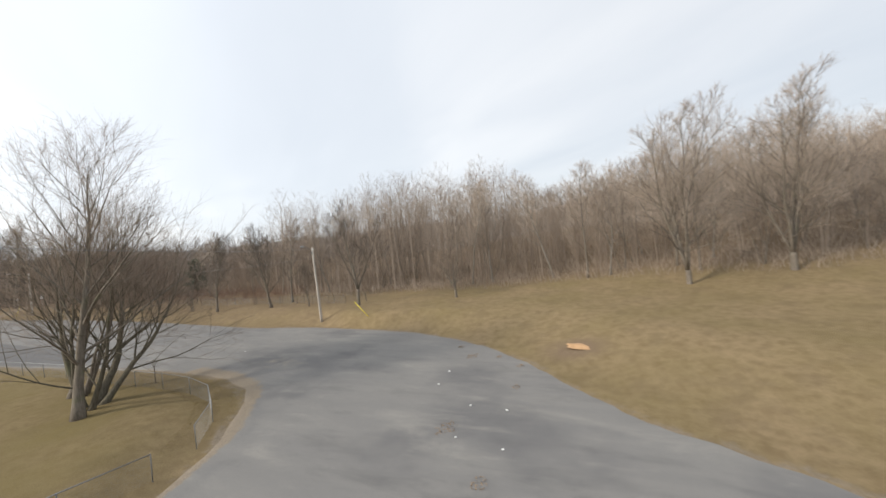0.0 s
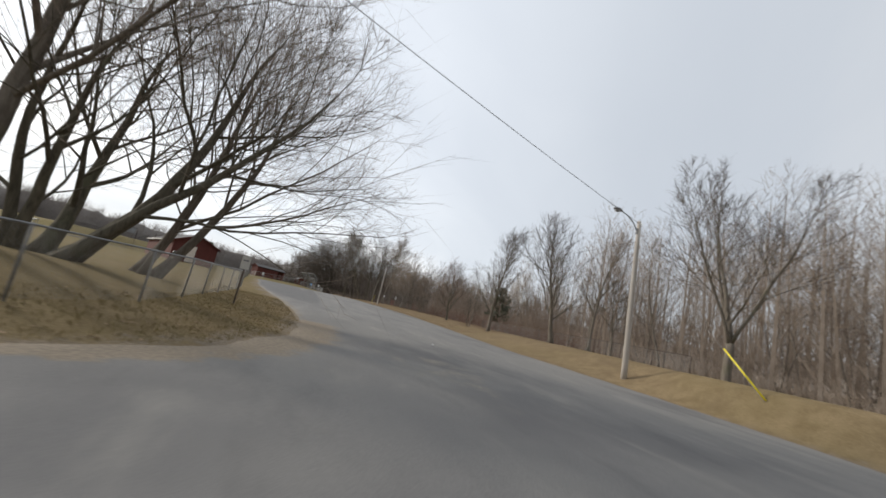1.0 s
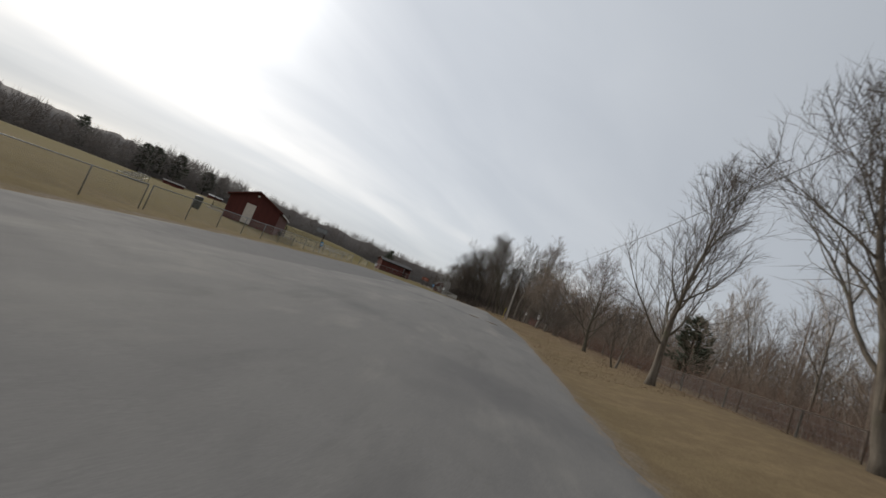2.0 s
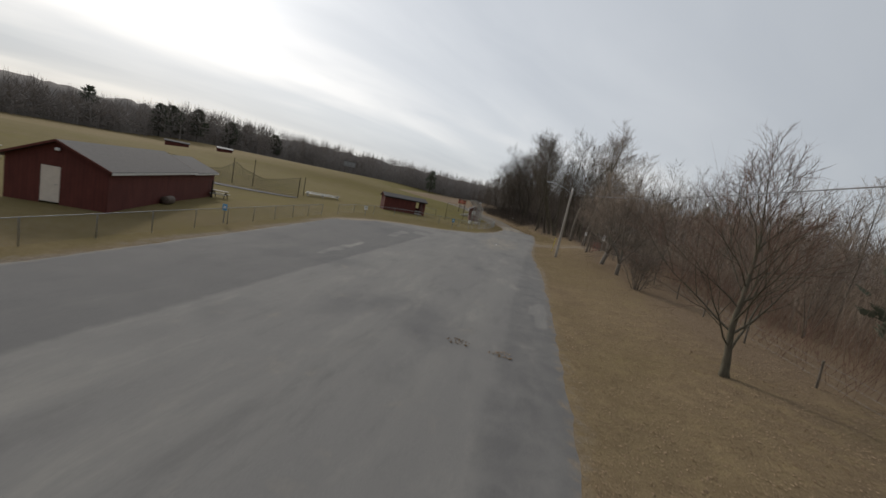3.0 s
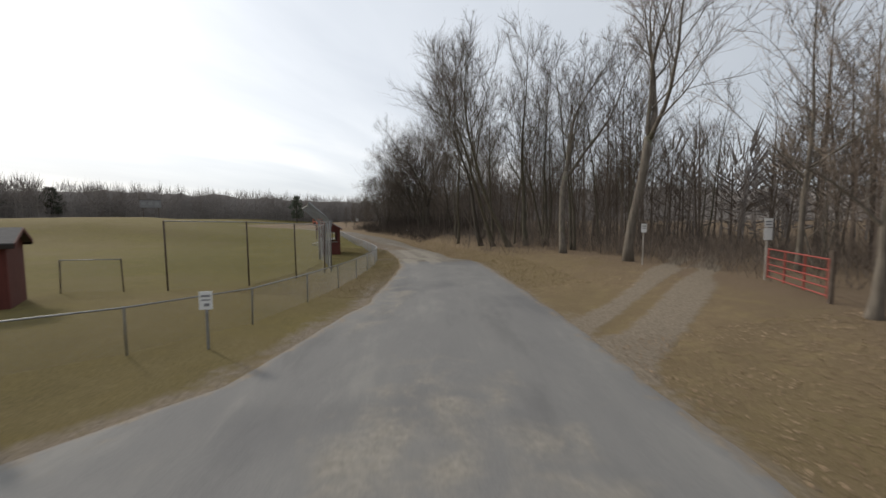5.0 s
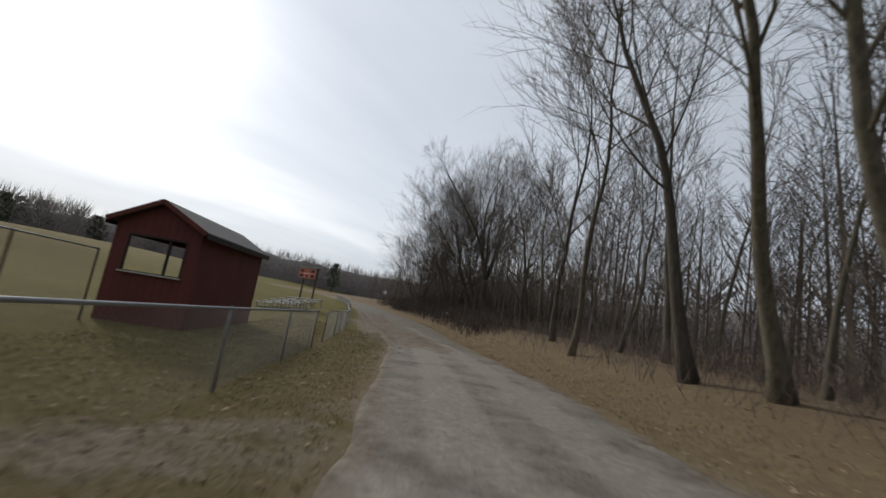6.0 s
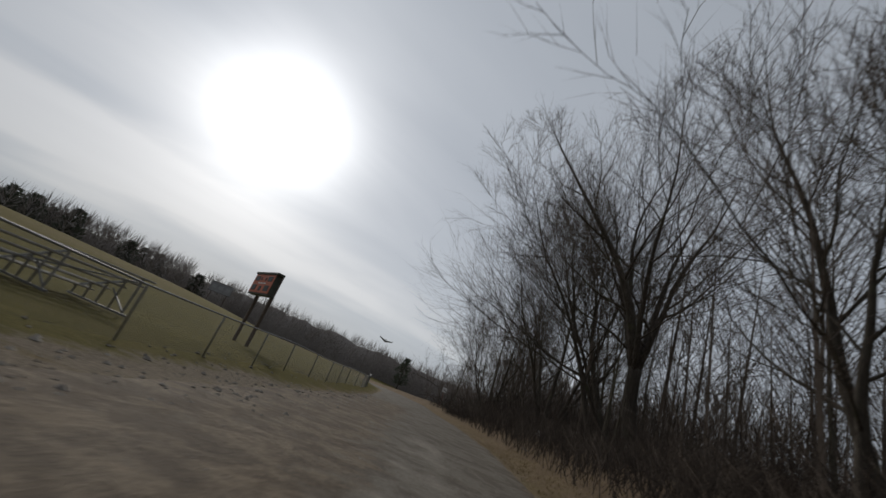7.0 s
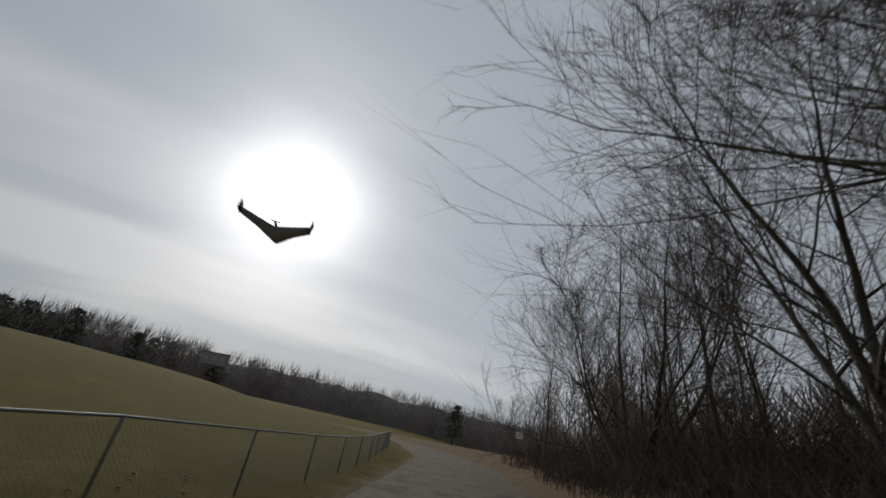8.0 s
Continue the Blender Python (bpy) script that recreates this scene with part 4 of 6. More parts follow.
def woods():
    rng = random.Random(5)
    kinds = []
    specs = [dict(h=17, r=0.15, clear=0.32, spread=0.34, up=0.7), dict(h=19, r=0.17, clear=0.36, spread=0.32, up=0.75), dict(h=14, r=0.11, clear=0.22, spread=0.38, up=0.6), dict(h=16, r=0.12, stems=2, splay=0.2, clear=0.28, spread=0.36, up=0.65),
             dict(h=16, r=0.15, clear=0.24, spread=0.38, up=0.5), dict(h=14.5, r=0.10, stems=2, splay=0.24, clear=0.16, spread=0.40, up=0.45), dict(h=17, r=0.16, clear=0.30, spread=0.36, up=0.55), dict(h=12, r=0.08, stems=3, splay=0.34, clear=0.08, spread=0.44, up=0.4)]
    for i, sp in enumerate(specs):
        n = sp.get("stems", 1)
        low = i >= 4
        tr, cr, k = tree_meshes(100 + i, boughs=max((16 if low else 13) // n, 6), level2=6, level3=10 if low else 7, level4=0, twig=0.0115, **sp)
        bark = BARK_PALE if i == 6 else BARK if i > 3 else BARK_MOSS
        kinds.append((tr.data("trunk", bark), crown_data(cr, k, bark, (TWIG_SUNLIT if i in (4, 6) else TWIG) if low else TWIG_DARK)))
    first = {}
    placed = []
    def try_place(y, d, gap):
        x = right_edge(max(y, -90)) + d
        if abs(y - 46 - (x - 9) * 0.7) < 4.5 and 10 < x < 32:
            return None
        if any((x - a) ** 2 + (y - b) ** 2 < gap * gap for a, b in placed):
            return None
        placed.append((x, y))
        return x, y

    for _ in range(2500):
        if len(placed) >= 105:
            break
        y = rng.uniform(-115, 146)
        p = try_place(y, wood_front(y) + abs(rng.gauss(0, 9)), 2.1 if y > 45 else 2.6)
        if not p:
            continue
        k = rng.randrange(4) if y > 50 else 4 + rng.randrange(4)
        size = rng.uniform(0.8, 1.08) * (1.05 if y > 55 else 0.74 if y > -12 else 1.0)
        if 90 < y < 109 and p[0] < 5.0:
            # the bank stays clear below the leaning trees
            rng.uniform(0, 360), rng.uniform(0.92, 1.1)
            continue
        if k not in first:
            ob = thing("woodland_tree", Matrix.Translation(at(*p, -0.1)) @ pose(0, 0, 0, 0, 0, rng.uniform(0, 360)), "bare slender woodland tree", "tree", "woods")
            part("trunk", kinds[k][0], None, ob)
            part("crown", kinds[k][1], None, ob, "bare crown of boughs and fine twigs")
            first[k] = ob
        else:
            stand(first[k], *p, rng.uniform(0, 360), size, rng, -0.1)

    # the deeper wood, as masses of slim stems and fine twigs
    for y0, y1, d0, d1, total, h0, h1, thick, fill, low, material, label in (
            (-135, -10, 2, 26, 240, 13, 17.5, 0.028, 1.0, 0.15, TWIG_SUNLIT, "deep bare grey-brown wood behind the front trees"),
            (-135, -10, 24, 62, 220, 15, 20.5, 0.042, 0.8, 0.15, TWIG_SUNLIT, "bare grey-brown wood climbing the hillside"),
            (-10, 50, 2, 40, 190, 8.0, 11.4, 0.020, 1.1, 0.12, TWIG, "deep bare brown wood behind the yard trees"),
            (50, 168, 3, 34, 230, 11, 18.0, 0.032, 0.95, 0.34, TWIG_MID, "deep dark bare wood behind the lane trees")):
        mass, count = Mesh(), 0
        for _ in range(total * 6):
            if count >= total:
                break
            y = rng.uniform(y0, y1)
            p = try_place(y, wood_front(y) + rng.uniform(d0, d1), 1.5)
            if not p:
                continue
            count += 1
            haze_tree(mass, rng, at(*p, -0.1), rng.uniform(h0, h1) * (1 - 0.35 * smooth01(y, 112, 150)) * (1 - 0.16 * smooth01(y, -84, -72) * (1 - smooth01(y, -56, -46)) + 0.24 * smooth01(y, -52, -40) * (1 - smooth01(y, -22, -10))), thick, fill, low)
        solid("woodland", mass, material, Matrix.Identity(4), label, "woodland", kind="stuff")


woods()


def brush(name, seed, count, where, tall, material, label, r=0.006, arch=1.0):
    """A thicket of arching stems as one mass."""
    rng = random.Random(seed)
    m = Mesh()
    for _ in range(count):
        x, y = where(rng)
        p = at(x, y, -0.05)
        h = tall * rng.uniform(0.4, 1.15)
        a, k = rng.uniform(0, 6.283), rng.uniform(0.15, 0.75) * arch
        d = Vector((math.cos(a) * k, math.sin(a) * k, 1)).normalized()
        q = p + d * h * 0.6
        e = q + (d + Vector((math.cos(a), math.sin(a), -0.25)) * rng.uniform(0.1, 0.6) * arch).normalized() * h * 0.55
        m.tube([p, q], [r * 1.5, r], 3, False)
        m.spike(q, e, r)
        for _ in range(3):
            s = p.lerp(q, rng.uniform(0.3, 1))
            b = rng.uniform(0, 6.283)
            m.spike(s, s + Vector((math.cos(b) * 0.6, math.sin(b) * 0.6, 0.55)) * h * rng.uniform(0.25, 0.5), r * 0.8)
    m.smooth = True
    solid(name, m, material, Matrix.Identity(4), label, "undergrowth", kind="stuff")


def strip(y0, y1, d0, d1):
    def where(rng):
        y = rng.uniform(y0, y1)
        return right_edge(max(y, -90)) + rng.uniform(d0, d1), y
    return where


def skirt(y0, y1, d0, d1):
    """Along the foot of the wood, wherever it stands back to."""
    def where(rng):
        y = rng.uniform(y0, y1)
        return right_edge(max(y, -90)) + wood_front(y) + rng.uniform(d0, d1), y
    return where


brush("undergrowth", 61, 2800, strip(-22, 38, 10.5, 24), 2.6, TWIG_RED, "tangled red-brown brambles along the wood's edge")
brush("undergrowth", 62, 2600, strip(62, 146, 3.4, 13), 1.7, TWIG_MID, "tangled brown undergrowth below the lane trees", 0.008)
brush("undergrowth", 63, 2600, skirt(-112, -20, -2, 10), 2.0, TWIG_SUNLIT, "brown undergrowth at the foot of the hillside wood", 0.011)
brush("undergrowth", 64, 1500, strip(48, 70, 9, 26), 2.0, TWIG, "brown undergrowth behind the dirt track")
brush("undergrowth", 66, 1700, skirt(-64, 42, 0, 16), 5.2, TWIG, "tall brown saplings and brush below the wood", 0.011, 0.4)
brush("undergrowth", 67, 900, skirt(-120, -22, 3, 30), 6.0, TWIG_SUNLIT, "tall brown brush filling the hillside wood", 0.015, 0.4)
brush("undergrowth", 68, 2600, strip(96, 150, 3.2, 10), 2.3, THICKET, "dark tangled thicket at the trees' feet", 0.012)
brush("undergrowth", 69, 1500, strip(34, 64, 9.5, 24), 1.6, TWIG_MID, "brown brambles beside the dirt track", 0.008)
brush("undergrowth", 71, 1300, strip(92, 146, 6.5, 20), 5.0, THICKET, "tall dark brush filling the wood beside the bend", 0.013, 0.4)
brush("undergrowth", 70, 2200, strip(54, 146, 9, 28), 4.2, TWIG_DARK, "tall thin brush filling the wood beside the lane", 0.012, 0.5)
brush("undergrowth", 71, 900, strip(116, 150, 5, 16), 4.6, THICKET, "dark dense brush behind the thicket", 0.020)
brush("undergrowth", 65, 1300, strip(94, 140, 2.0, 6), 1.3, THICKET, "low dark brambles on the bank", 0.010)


# ---- far woods ----
edge_of = table([(-180, 210), (-120, 170), (-92, 165), (-70, 215), (-50, 262), (-35, 300), (-22, 318), (-12, 330), (5, 330)])


def far_woods():
    """Wooded rises that close the view on every side."""
    rng = random.Random(9)

    def mass(name, label, spots, h0, h1, material, spikes, wide):
        m = Mesh()
        for x, y in spots:
            p = at(x, y, -0.5)
            az = math.degrees(math.atan2(x, y - 40))
            h = rng.uniform(h0, h1) + (7.0 * smooth01(az, -66, -52) if az < -3 else 0)
            m.tube([p, p + Vector((rng.uniform(-0.6, 0.6), rng.uniform(-0.6, 0.6), h * 0.7))], [0.13, 0.05], 3, False)
            for _ in range(spikes):
                # twigs that end on a rounded crown
                a, f = rng.uniform(0, 6.283), rng.uniform(-0.95, 1.0)
                k = wide * math.sqrt(max(1 - f * f, 0.04)) * rng.uniform(0.75, 1.1)
                tip = p + Vector((math.cos(a) * k, math.sin(a) * k, h * (0.52 + 0.48 * f * rng.uniform(0.85, 1.05))))
                s = p + Vector((math.cos(a) * k * 0.35, math.sin(a) * k * 0.35, h * (0.42 + 0.34 * f)))
                m.spike(s, tip, rng.uniform(0.09, 0.16))
        solid(name, m, material, Matrix.Identity(4), label, "woodland", kind="stuff")

    edge = edge_of
    ring = []
    for _ in range(1500):
        az = rng.uniform(-150, -3)
        d = edge(az) + abs(rng.gauss(0, 16)) + rng.uniform(0, 12)
        ring.append((math.sin(radians(az)) * d, 40 + math.cos(radians(az)) * d))
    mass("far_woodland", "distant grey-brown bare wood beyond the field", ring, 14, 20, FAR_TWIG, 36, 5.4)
    back = []
    for _ in range(700):
        az = rng.uniform(-6, 178)
        d = rng.uniform(95, 170)
        x, y = math.sin(radians(az)) * d, math.cos(radians(az)) * d - 20
        if x > right_edge(min(max(y, -90), 200)) + 30:
            back.append((x, y))
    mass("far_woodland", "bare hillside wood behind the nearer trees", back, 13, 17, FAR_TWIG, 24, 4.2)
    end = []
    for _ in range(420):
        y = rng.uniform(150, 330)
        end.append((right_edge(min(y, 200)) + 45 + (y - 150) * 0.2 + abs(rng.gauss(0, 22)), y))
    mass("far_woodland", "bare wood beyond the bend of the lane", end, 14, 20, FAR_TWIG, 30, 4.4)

    # wooded ridge ground behind, uneven along its crest
    for name, a0, a1, d0, top in (("ridge", -160, 0, 1.0, 21.0), ("ridge", -6, 185, 0.78, 17.0)):
        m = Mesh()
        cols = 220
        for i in range(cols + 1):
            az = a0 + (a1 - a0) * i / cols
            d = (edge(az) if az < 0 else 210) * d0 + 16
            w = top * (0.80 + 0.28 * noise.noise((az * 0.05, 2.0, 0)) + 0.12 * noise.noise((az * 0.35, 5.0, 0)) + 0.09 * noise.noise((az * 1.3, 8.0, 0)))
            for dd, hh in ((0, -3), (5, w * 0.55), (16, w), (70, w * 0.9), (120, -4)):
                x, y = math.sin(radians(az)) * (d + dd), 40 + math.cos(radians(az)) * (d + dd)
                m.v.append((x, y, (height(x, y) if hh > 0 else 0) + hh + 0.8 * noise.noise((x * 0.09, y * 0.09, hh))))
        m.f = [(i * 5 + k, i * 5 + k + 1, i * 5 + k + 6, i * 5 + k + 5) for i in range(cols) for k in range(4)]
        m.smooth = True
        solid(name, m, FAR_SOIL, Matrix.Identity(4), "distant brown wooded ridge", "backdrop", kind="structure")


far_woods()


def pine_mesh(seed, h, w):
    """Needle clumps of a broad old pine, uneven in outline."""
    rng = random.Random(seed)
    m = Mesh()
    for i in range(260):
        a, f = rng.uniform(0, 6.283), rng.uniform(-0.9, 1.0)
        lump = 0.72 + 0.38 * math.sin(a * 3 + f * 5 + seed)
        k = w * math.sqrt(max(1 - f * f, 0.03)) * lump * rng.uniform(0.7, 1.1)
        k *= 1.0 - 0.35 * f
        c = Vector((math.cos(a) * k, math.sin(a) * k, h * (0.56 + 0.44 * f)))
        for _ in range(4):
            q = c + Vector((rng.uniform(-1, 1), rng.uniform(-1, 1), rng.uniform(-0.6, 0.6))) * w * 0.16
            m.spike(q, q + Vector((math.cos(a), math.sin(a), rng.uniform(0.1, 0.9))) * w * 0.30, w * 0.07)
    return m


def pines():
    trunk = Mesh().tube([(0, 0, -0.5), (0, 0, 0.6), (0, 0, 1.0)], [0.02, 0.016, 0.004], 6)
    kinds = []
    for s in range(3):
        base = thing("pine_tree", Matrix.Translation((0, 0, -100)), "dark green pine above the bare wood", "tree", "pines")
        part("trunk", trunk, BARK_DARK, base)
        part("needles", pine_mesh(70 + s, 1.0, 0.21 + 0.03 * s), NEEDLE, base)
        kinds.append(base)
    rng = random.Random(3)
    spots = [(-90.1, 319.6, 19)]
    for az in (-58.5, -57, -55.8, -54, -49.5, -48.6, -47.2, -43, -66):
        d = edge_of(az) + rng.uniform(10, 26)
        spots.append((math.sin(radians(az)) * d, 40 + math.cos(radians(az)) * d, rng.uniform(16.5, 20)))
    spots += [(26, 9, 7.5)]
    for i, (x, y, h) in enumerate(spots):
        b = kinds[i % 3]
        if i < 3:
            b.matrix_basis = Matrix.Translation(at(x, y)) @ pose(0, 0, 0, 0, 0, rng.uniform(0, 360))
            b.scale = (h, h, h)
            continue
        c = copy_thing(b, Matrix.Translation(at(x, y)) @ pose(0, 0, 0, 0, 0, rng.uniform(0, 360)))
        c.scale = (h, h, h)


pines()


# ---- sheds ----
def wall_x(m, x0, x1, y, t, z0, z1, holes=()):
    """One sheet of wall along x at y, of thickness t, with rectangular openings (a, b, low, high)."""
    xs = sorted({x0, x1} | {min(max(v, x0), x1) for hole in holes for v in hole[:2]})
    zs = sorted({z0, z1} | {min(max(v, z0), z1) for hole in holes for v in hole[2:]})
    nx, nz = len(xs), len(zs)
    i0 = len(m.v)
    for d in (-t / 2, t / 2):
        m.v += [(x, y + d, z) for z in zs for x in xs]

    def solid_cell(i, k):
        if not (0 <= i < nx - 1 and 0 <= k < nz - 1):
            return False
        cx, cz = (xs[i] + xs[i + 1]) / 2, (zs[k] + zs[k + 1]) / 2
        return not any(a < cx < b and lo < cz < hi for a, b, lo, hi in holes)

    def at_grid(i, k, back):
        return i0 + (nx * nz if back else 0) + k * nx + i

    for k in range(nz - 1):
        for i in range(nx - 1):
            if not solid_cell(i, k):
                continue
            ring = [(i, k), (i + 1, k), (i + 1, k + 1), (i, k + 1)]
            m.f.append(tuple(at_grid(*c, False) for c in ring))
            m.f.append(tuple(at_grid(*c, True) for c in ring[::-1]))
            # the reveals and the outer edges
            for (p, q), (di, dk) in zip(zip(ring, ring[1:] + ring[:1]), ((0, -1), (1, 0), (0, 1), (-1, 0))):
                if not solid_cell(i + di, k + dk):
                    m.f.append((at_grid(*q, False), at_grid(*p, False), at_grid(*p, True), at_grid(*q, True)))
    return m


def gable_shed(name, m4, w, l, eave, rise, label, over=0.3, front=(), back=(), left=(), right=(), roofmat=None):
    """A timber shed: gables at y = 0 and y = l, eaves along y. Openings as (from, to, low, high)."""
    ob = thing(name, m4, label, "shed")
    t, h = 0.1, w / 2
    for nm, y, holes in (("front_wall", t / 2, front), ("back_wall", l - t / 2, back)):
        m = wall_x(Mesh(), -h, h, y, t, -0.4, eave, holes)
        part(nm, m, SIDING, ob)
        part("gable", Mesh().prism([(-h, eave + 0.002), (h, eave + 0.002), (0, eave + rise)], y - t / 2, y + t / 2), SIDING, ob)
    for nm, sx, holes in (("left_wall", -1, left), ("right_wall", 1, right)):
        m = wall_x(Mesh(), t, l - t, 0, t, -0.4, eave, holes)
        q = Matrix.Rotation(radians(90), 3, "Z")
        m.v = [tuple(q @ Vector(p) + Vector((sx * (h - t / 2), 0, 0))) for p in m.v]
        part(nm, m, SIDING, ob)
    slope = math.hypot(h, rise)
    for nm, s in (("roof_slope", -1), ("roof_slope", 1)):
        k = (slope + over) / slope
        m = Mesh()
        a, b = (0, eave + rise + 0.03), (s * h * k, eave + rise - rise * k + 0.03)
        o = [a, b, (b[0], b[1] + 0.09), (0, a[1] + 0.09)]
        m.prism(o if s > 0 else o[::-1], -over, l + over)
        part(nm, m, roofmat or SHINGLE, ob, "grey shingled roof slope")
        f = Mesh().box((s * (h * k + 0.012), l / 2, b[1] - 0.02), (0.03, l + 2 * over, 0.14), None, 0.006)
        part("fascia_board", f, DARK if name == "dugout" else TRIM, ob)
    for y in (-over - 0.015, l + over + 0.015):
        for s in (-1, 1):
            k = (slope + over) / slope
            part("barge_board", Mesh().beam((0, y, eave + rise + 0.06), (s * h * k, y, eave + rise - rise * k + 0.06), 0.025, 0.12), SIDING, ob)
    return ob


def frame_parts(ob, name, x0, x1, y, z0, z1, d=0.06, material=None):
    m = Mesh()
    for a, b in (((x0, y, z0), (x1, y, z0)), ((x0, y, z1), (x1, y, z1)), ((x0, y, z0), (x0, y, z1)), ((x1, y, z0), (x1, y, z1))):
        m.beam(a, b, d, d)
    return part(name, m, material or DARK, ob)


def place(x, y, turn, dz=0.0):
    return Matrix.Translation(at(x, y, dz)) @ pose(0, 0, 0, 0, 0, turn)


# storage shed with a pale door, and the shed built on behind it
hut = gable_shed("storage_shed", place(-21.2, -1.7, 26.5, 0.1), 4.8, 12.0, 2.25, 1.12, "dark red storage shed with a pale door and grey roof", front=((-0.80, 0.12, -0.4, 2.0),))
door = part("door", Mesh().box((-0.34, 0.03, 1.0), (0.90, 0.05, 1.98), None, 0.01), DOOR, hut, "pale cream door")
part("door_handle", Mesh().tube([(0.0, -0.01, 1.0), (0.0, -0.07, 1.0), (-0.08, -0.07, 1.0)], 0.012, 6), GALV, door, "steel lever handle")
lamp = part("gable_lamp", Mesh().box((0, -0.12, 2.95), (0.22, 0.16, 0.16), None, 0.03), WHITE, hut, "white flood lamp under the gable")
gable_shed("storage_shed", place(-26.46, 9.08, 26.5, 0.1), 4.6, 5.5, 2.2, 0.95, "dark red shed built on behind, white fascia")
drum = Mesh().tube([(0, -0.55, 0.3), (0, -0.5, 0.3), (0, 0.5, 0.3), (0, 0.55, 0.3)], [0.27, 0.3, 0.3, 0.27], 14)
drum.smooth = True
solid("roller_drum", drum, RUSTPOST, place(-21.75, 5.6, 26.5), "rusty barrel lying by the shed wall", "barrel")
table_ = thing("picnic_table", place(-25.9, 14.9, 24), "weathered table with pale plank seats beside the shed", "table")
part("tabletop", Mesh().box((0, 0, 0.72), (1.45, 0.62, 0.05), None, 0.012), POLEWOOD, table_)
for s in (-0.55, 0.55):
    part("seat", Mesh().box((0, s, 0.42), (1.5, 0.26, 0.045), None, 0.012), PLANK, table_, "pale plank seat")
    fr = Mesh()
    fr.beam((s, -0.58, 0.0), (s, -0.12, 0.70), 0.05, 0.09)
    fr.beam((s, 0.58, 0.0), (s, 0.12, 0.70), 0.05, 0.09)
    fr.beam((s, -0.62, 0.38), (s, 0.62, 0.38), 0.05, 0.08)
    part("leg_frame", fr, DARK, table_)
solid("marker_post", Mesh().tube([(0, 0, -0.2), (0, 0, 1.62), (0, 0, 1.66)], [0.075, 0.065, 0.03], 8), DARK, place(-26.0, 14.0, 0), "dark upright timber post beside the table", "post")
can = thing("litter_bin", place(-21.0, -9.1, 0), "dark olive litter bin on the grass", "bin")
body = Mesh().tube([(0, 0, 0), (0, 0, 0.05), (0, 0, 0.82), (0, 0, 0.9)], [0.27, 0.29, 0.31, 0.33], 14)
part("drum", body, OLIVE, can)
part("lid", Mesh().tube([(0, 0, 0.9), (0, 0, 0.99), (0, 0, 1.04)], [0.34, 0.28, 0.1], 14), BLACK, can)

# first dugout: long wall to the lot, doorway at one end, open to the field
dug = gable_shed("dugout", Matrix.Translation((-13.7, 44.16, height(-13.5, 43) + 0.05)) @ pose(0, 0, 0, 0, 0, 125.2), 2.5, 6.7, 2.05, 0.42, "dark red dugout with grey roof and open end", over=0.22, left=((0.32, 1.6, -0.4, 1.95),), right=((0.3, 6.3, 0.85, 1.9),))
part("bench", Mesh().box((-0.35, 3.3, 0.45), (0.4, 6.0, 0.06), None, 0.01), CONCRETE, dug, "pale plank bench")
part("floor", Mesh().box((0, 3.35, 0.02), (2.3, 6.5, 0.06)), CONCRETE, dug)

# second dugout, end on to the lane
dug2 = gable_shed("dugout", Matrix.Translation(at(-8.92, 69.75, 0.0)) @ pose(0, 0, 0, 0, 0, 12), 2.1, 5.4, 2.58, 0.58, "dark red dugout with a wide window in its end wall", over=0.2, front=((-0.70, 0.72, 1.30, 2.26),), left=((0.3, 5.0, 1.0, 2.25),), back=((-0.6, 0.5, 1.2, 2.1),))
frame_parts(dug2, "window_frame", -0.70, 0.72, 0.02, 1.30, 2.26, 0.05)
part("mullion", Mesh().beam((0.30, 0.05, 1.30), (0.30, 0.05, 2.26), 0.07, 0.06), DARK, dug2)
part("window_sill", Mesh().box((0.01, -0.03, 1.28), (1.52, 0.12, 0.04), None, 0.01), POLEWOOD, dug2, "bare wooden sill")
part("bench", Mesh().box((-0.45, 2.6, 0.45), (0.35, 4.8, 0.06), None, 0.01), ALU, dug2, "pale plank bench")

# far sheds beyond the outfield
for x, y, w, l, top, roof, label in ((-125.0, 96.0, 3.0, 7.0, 1.6, None, "far dark red dugout with a pale fascia"), (-116.0, 109.5, 2.6, 5.0, 1.4, GREYPAINT, "low far dugout with a grey roof")):
    gable_shed("dugout", place(x, y, -40), w, l, top, 0.45, label, over=0.3, left=((0.6, l - 0.6, 0.8, top - 0.2),), roofmat=roof)


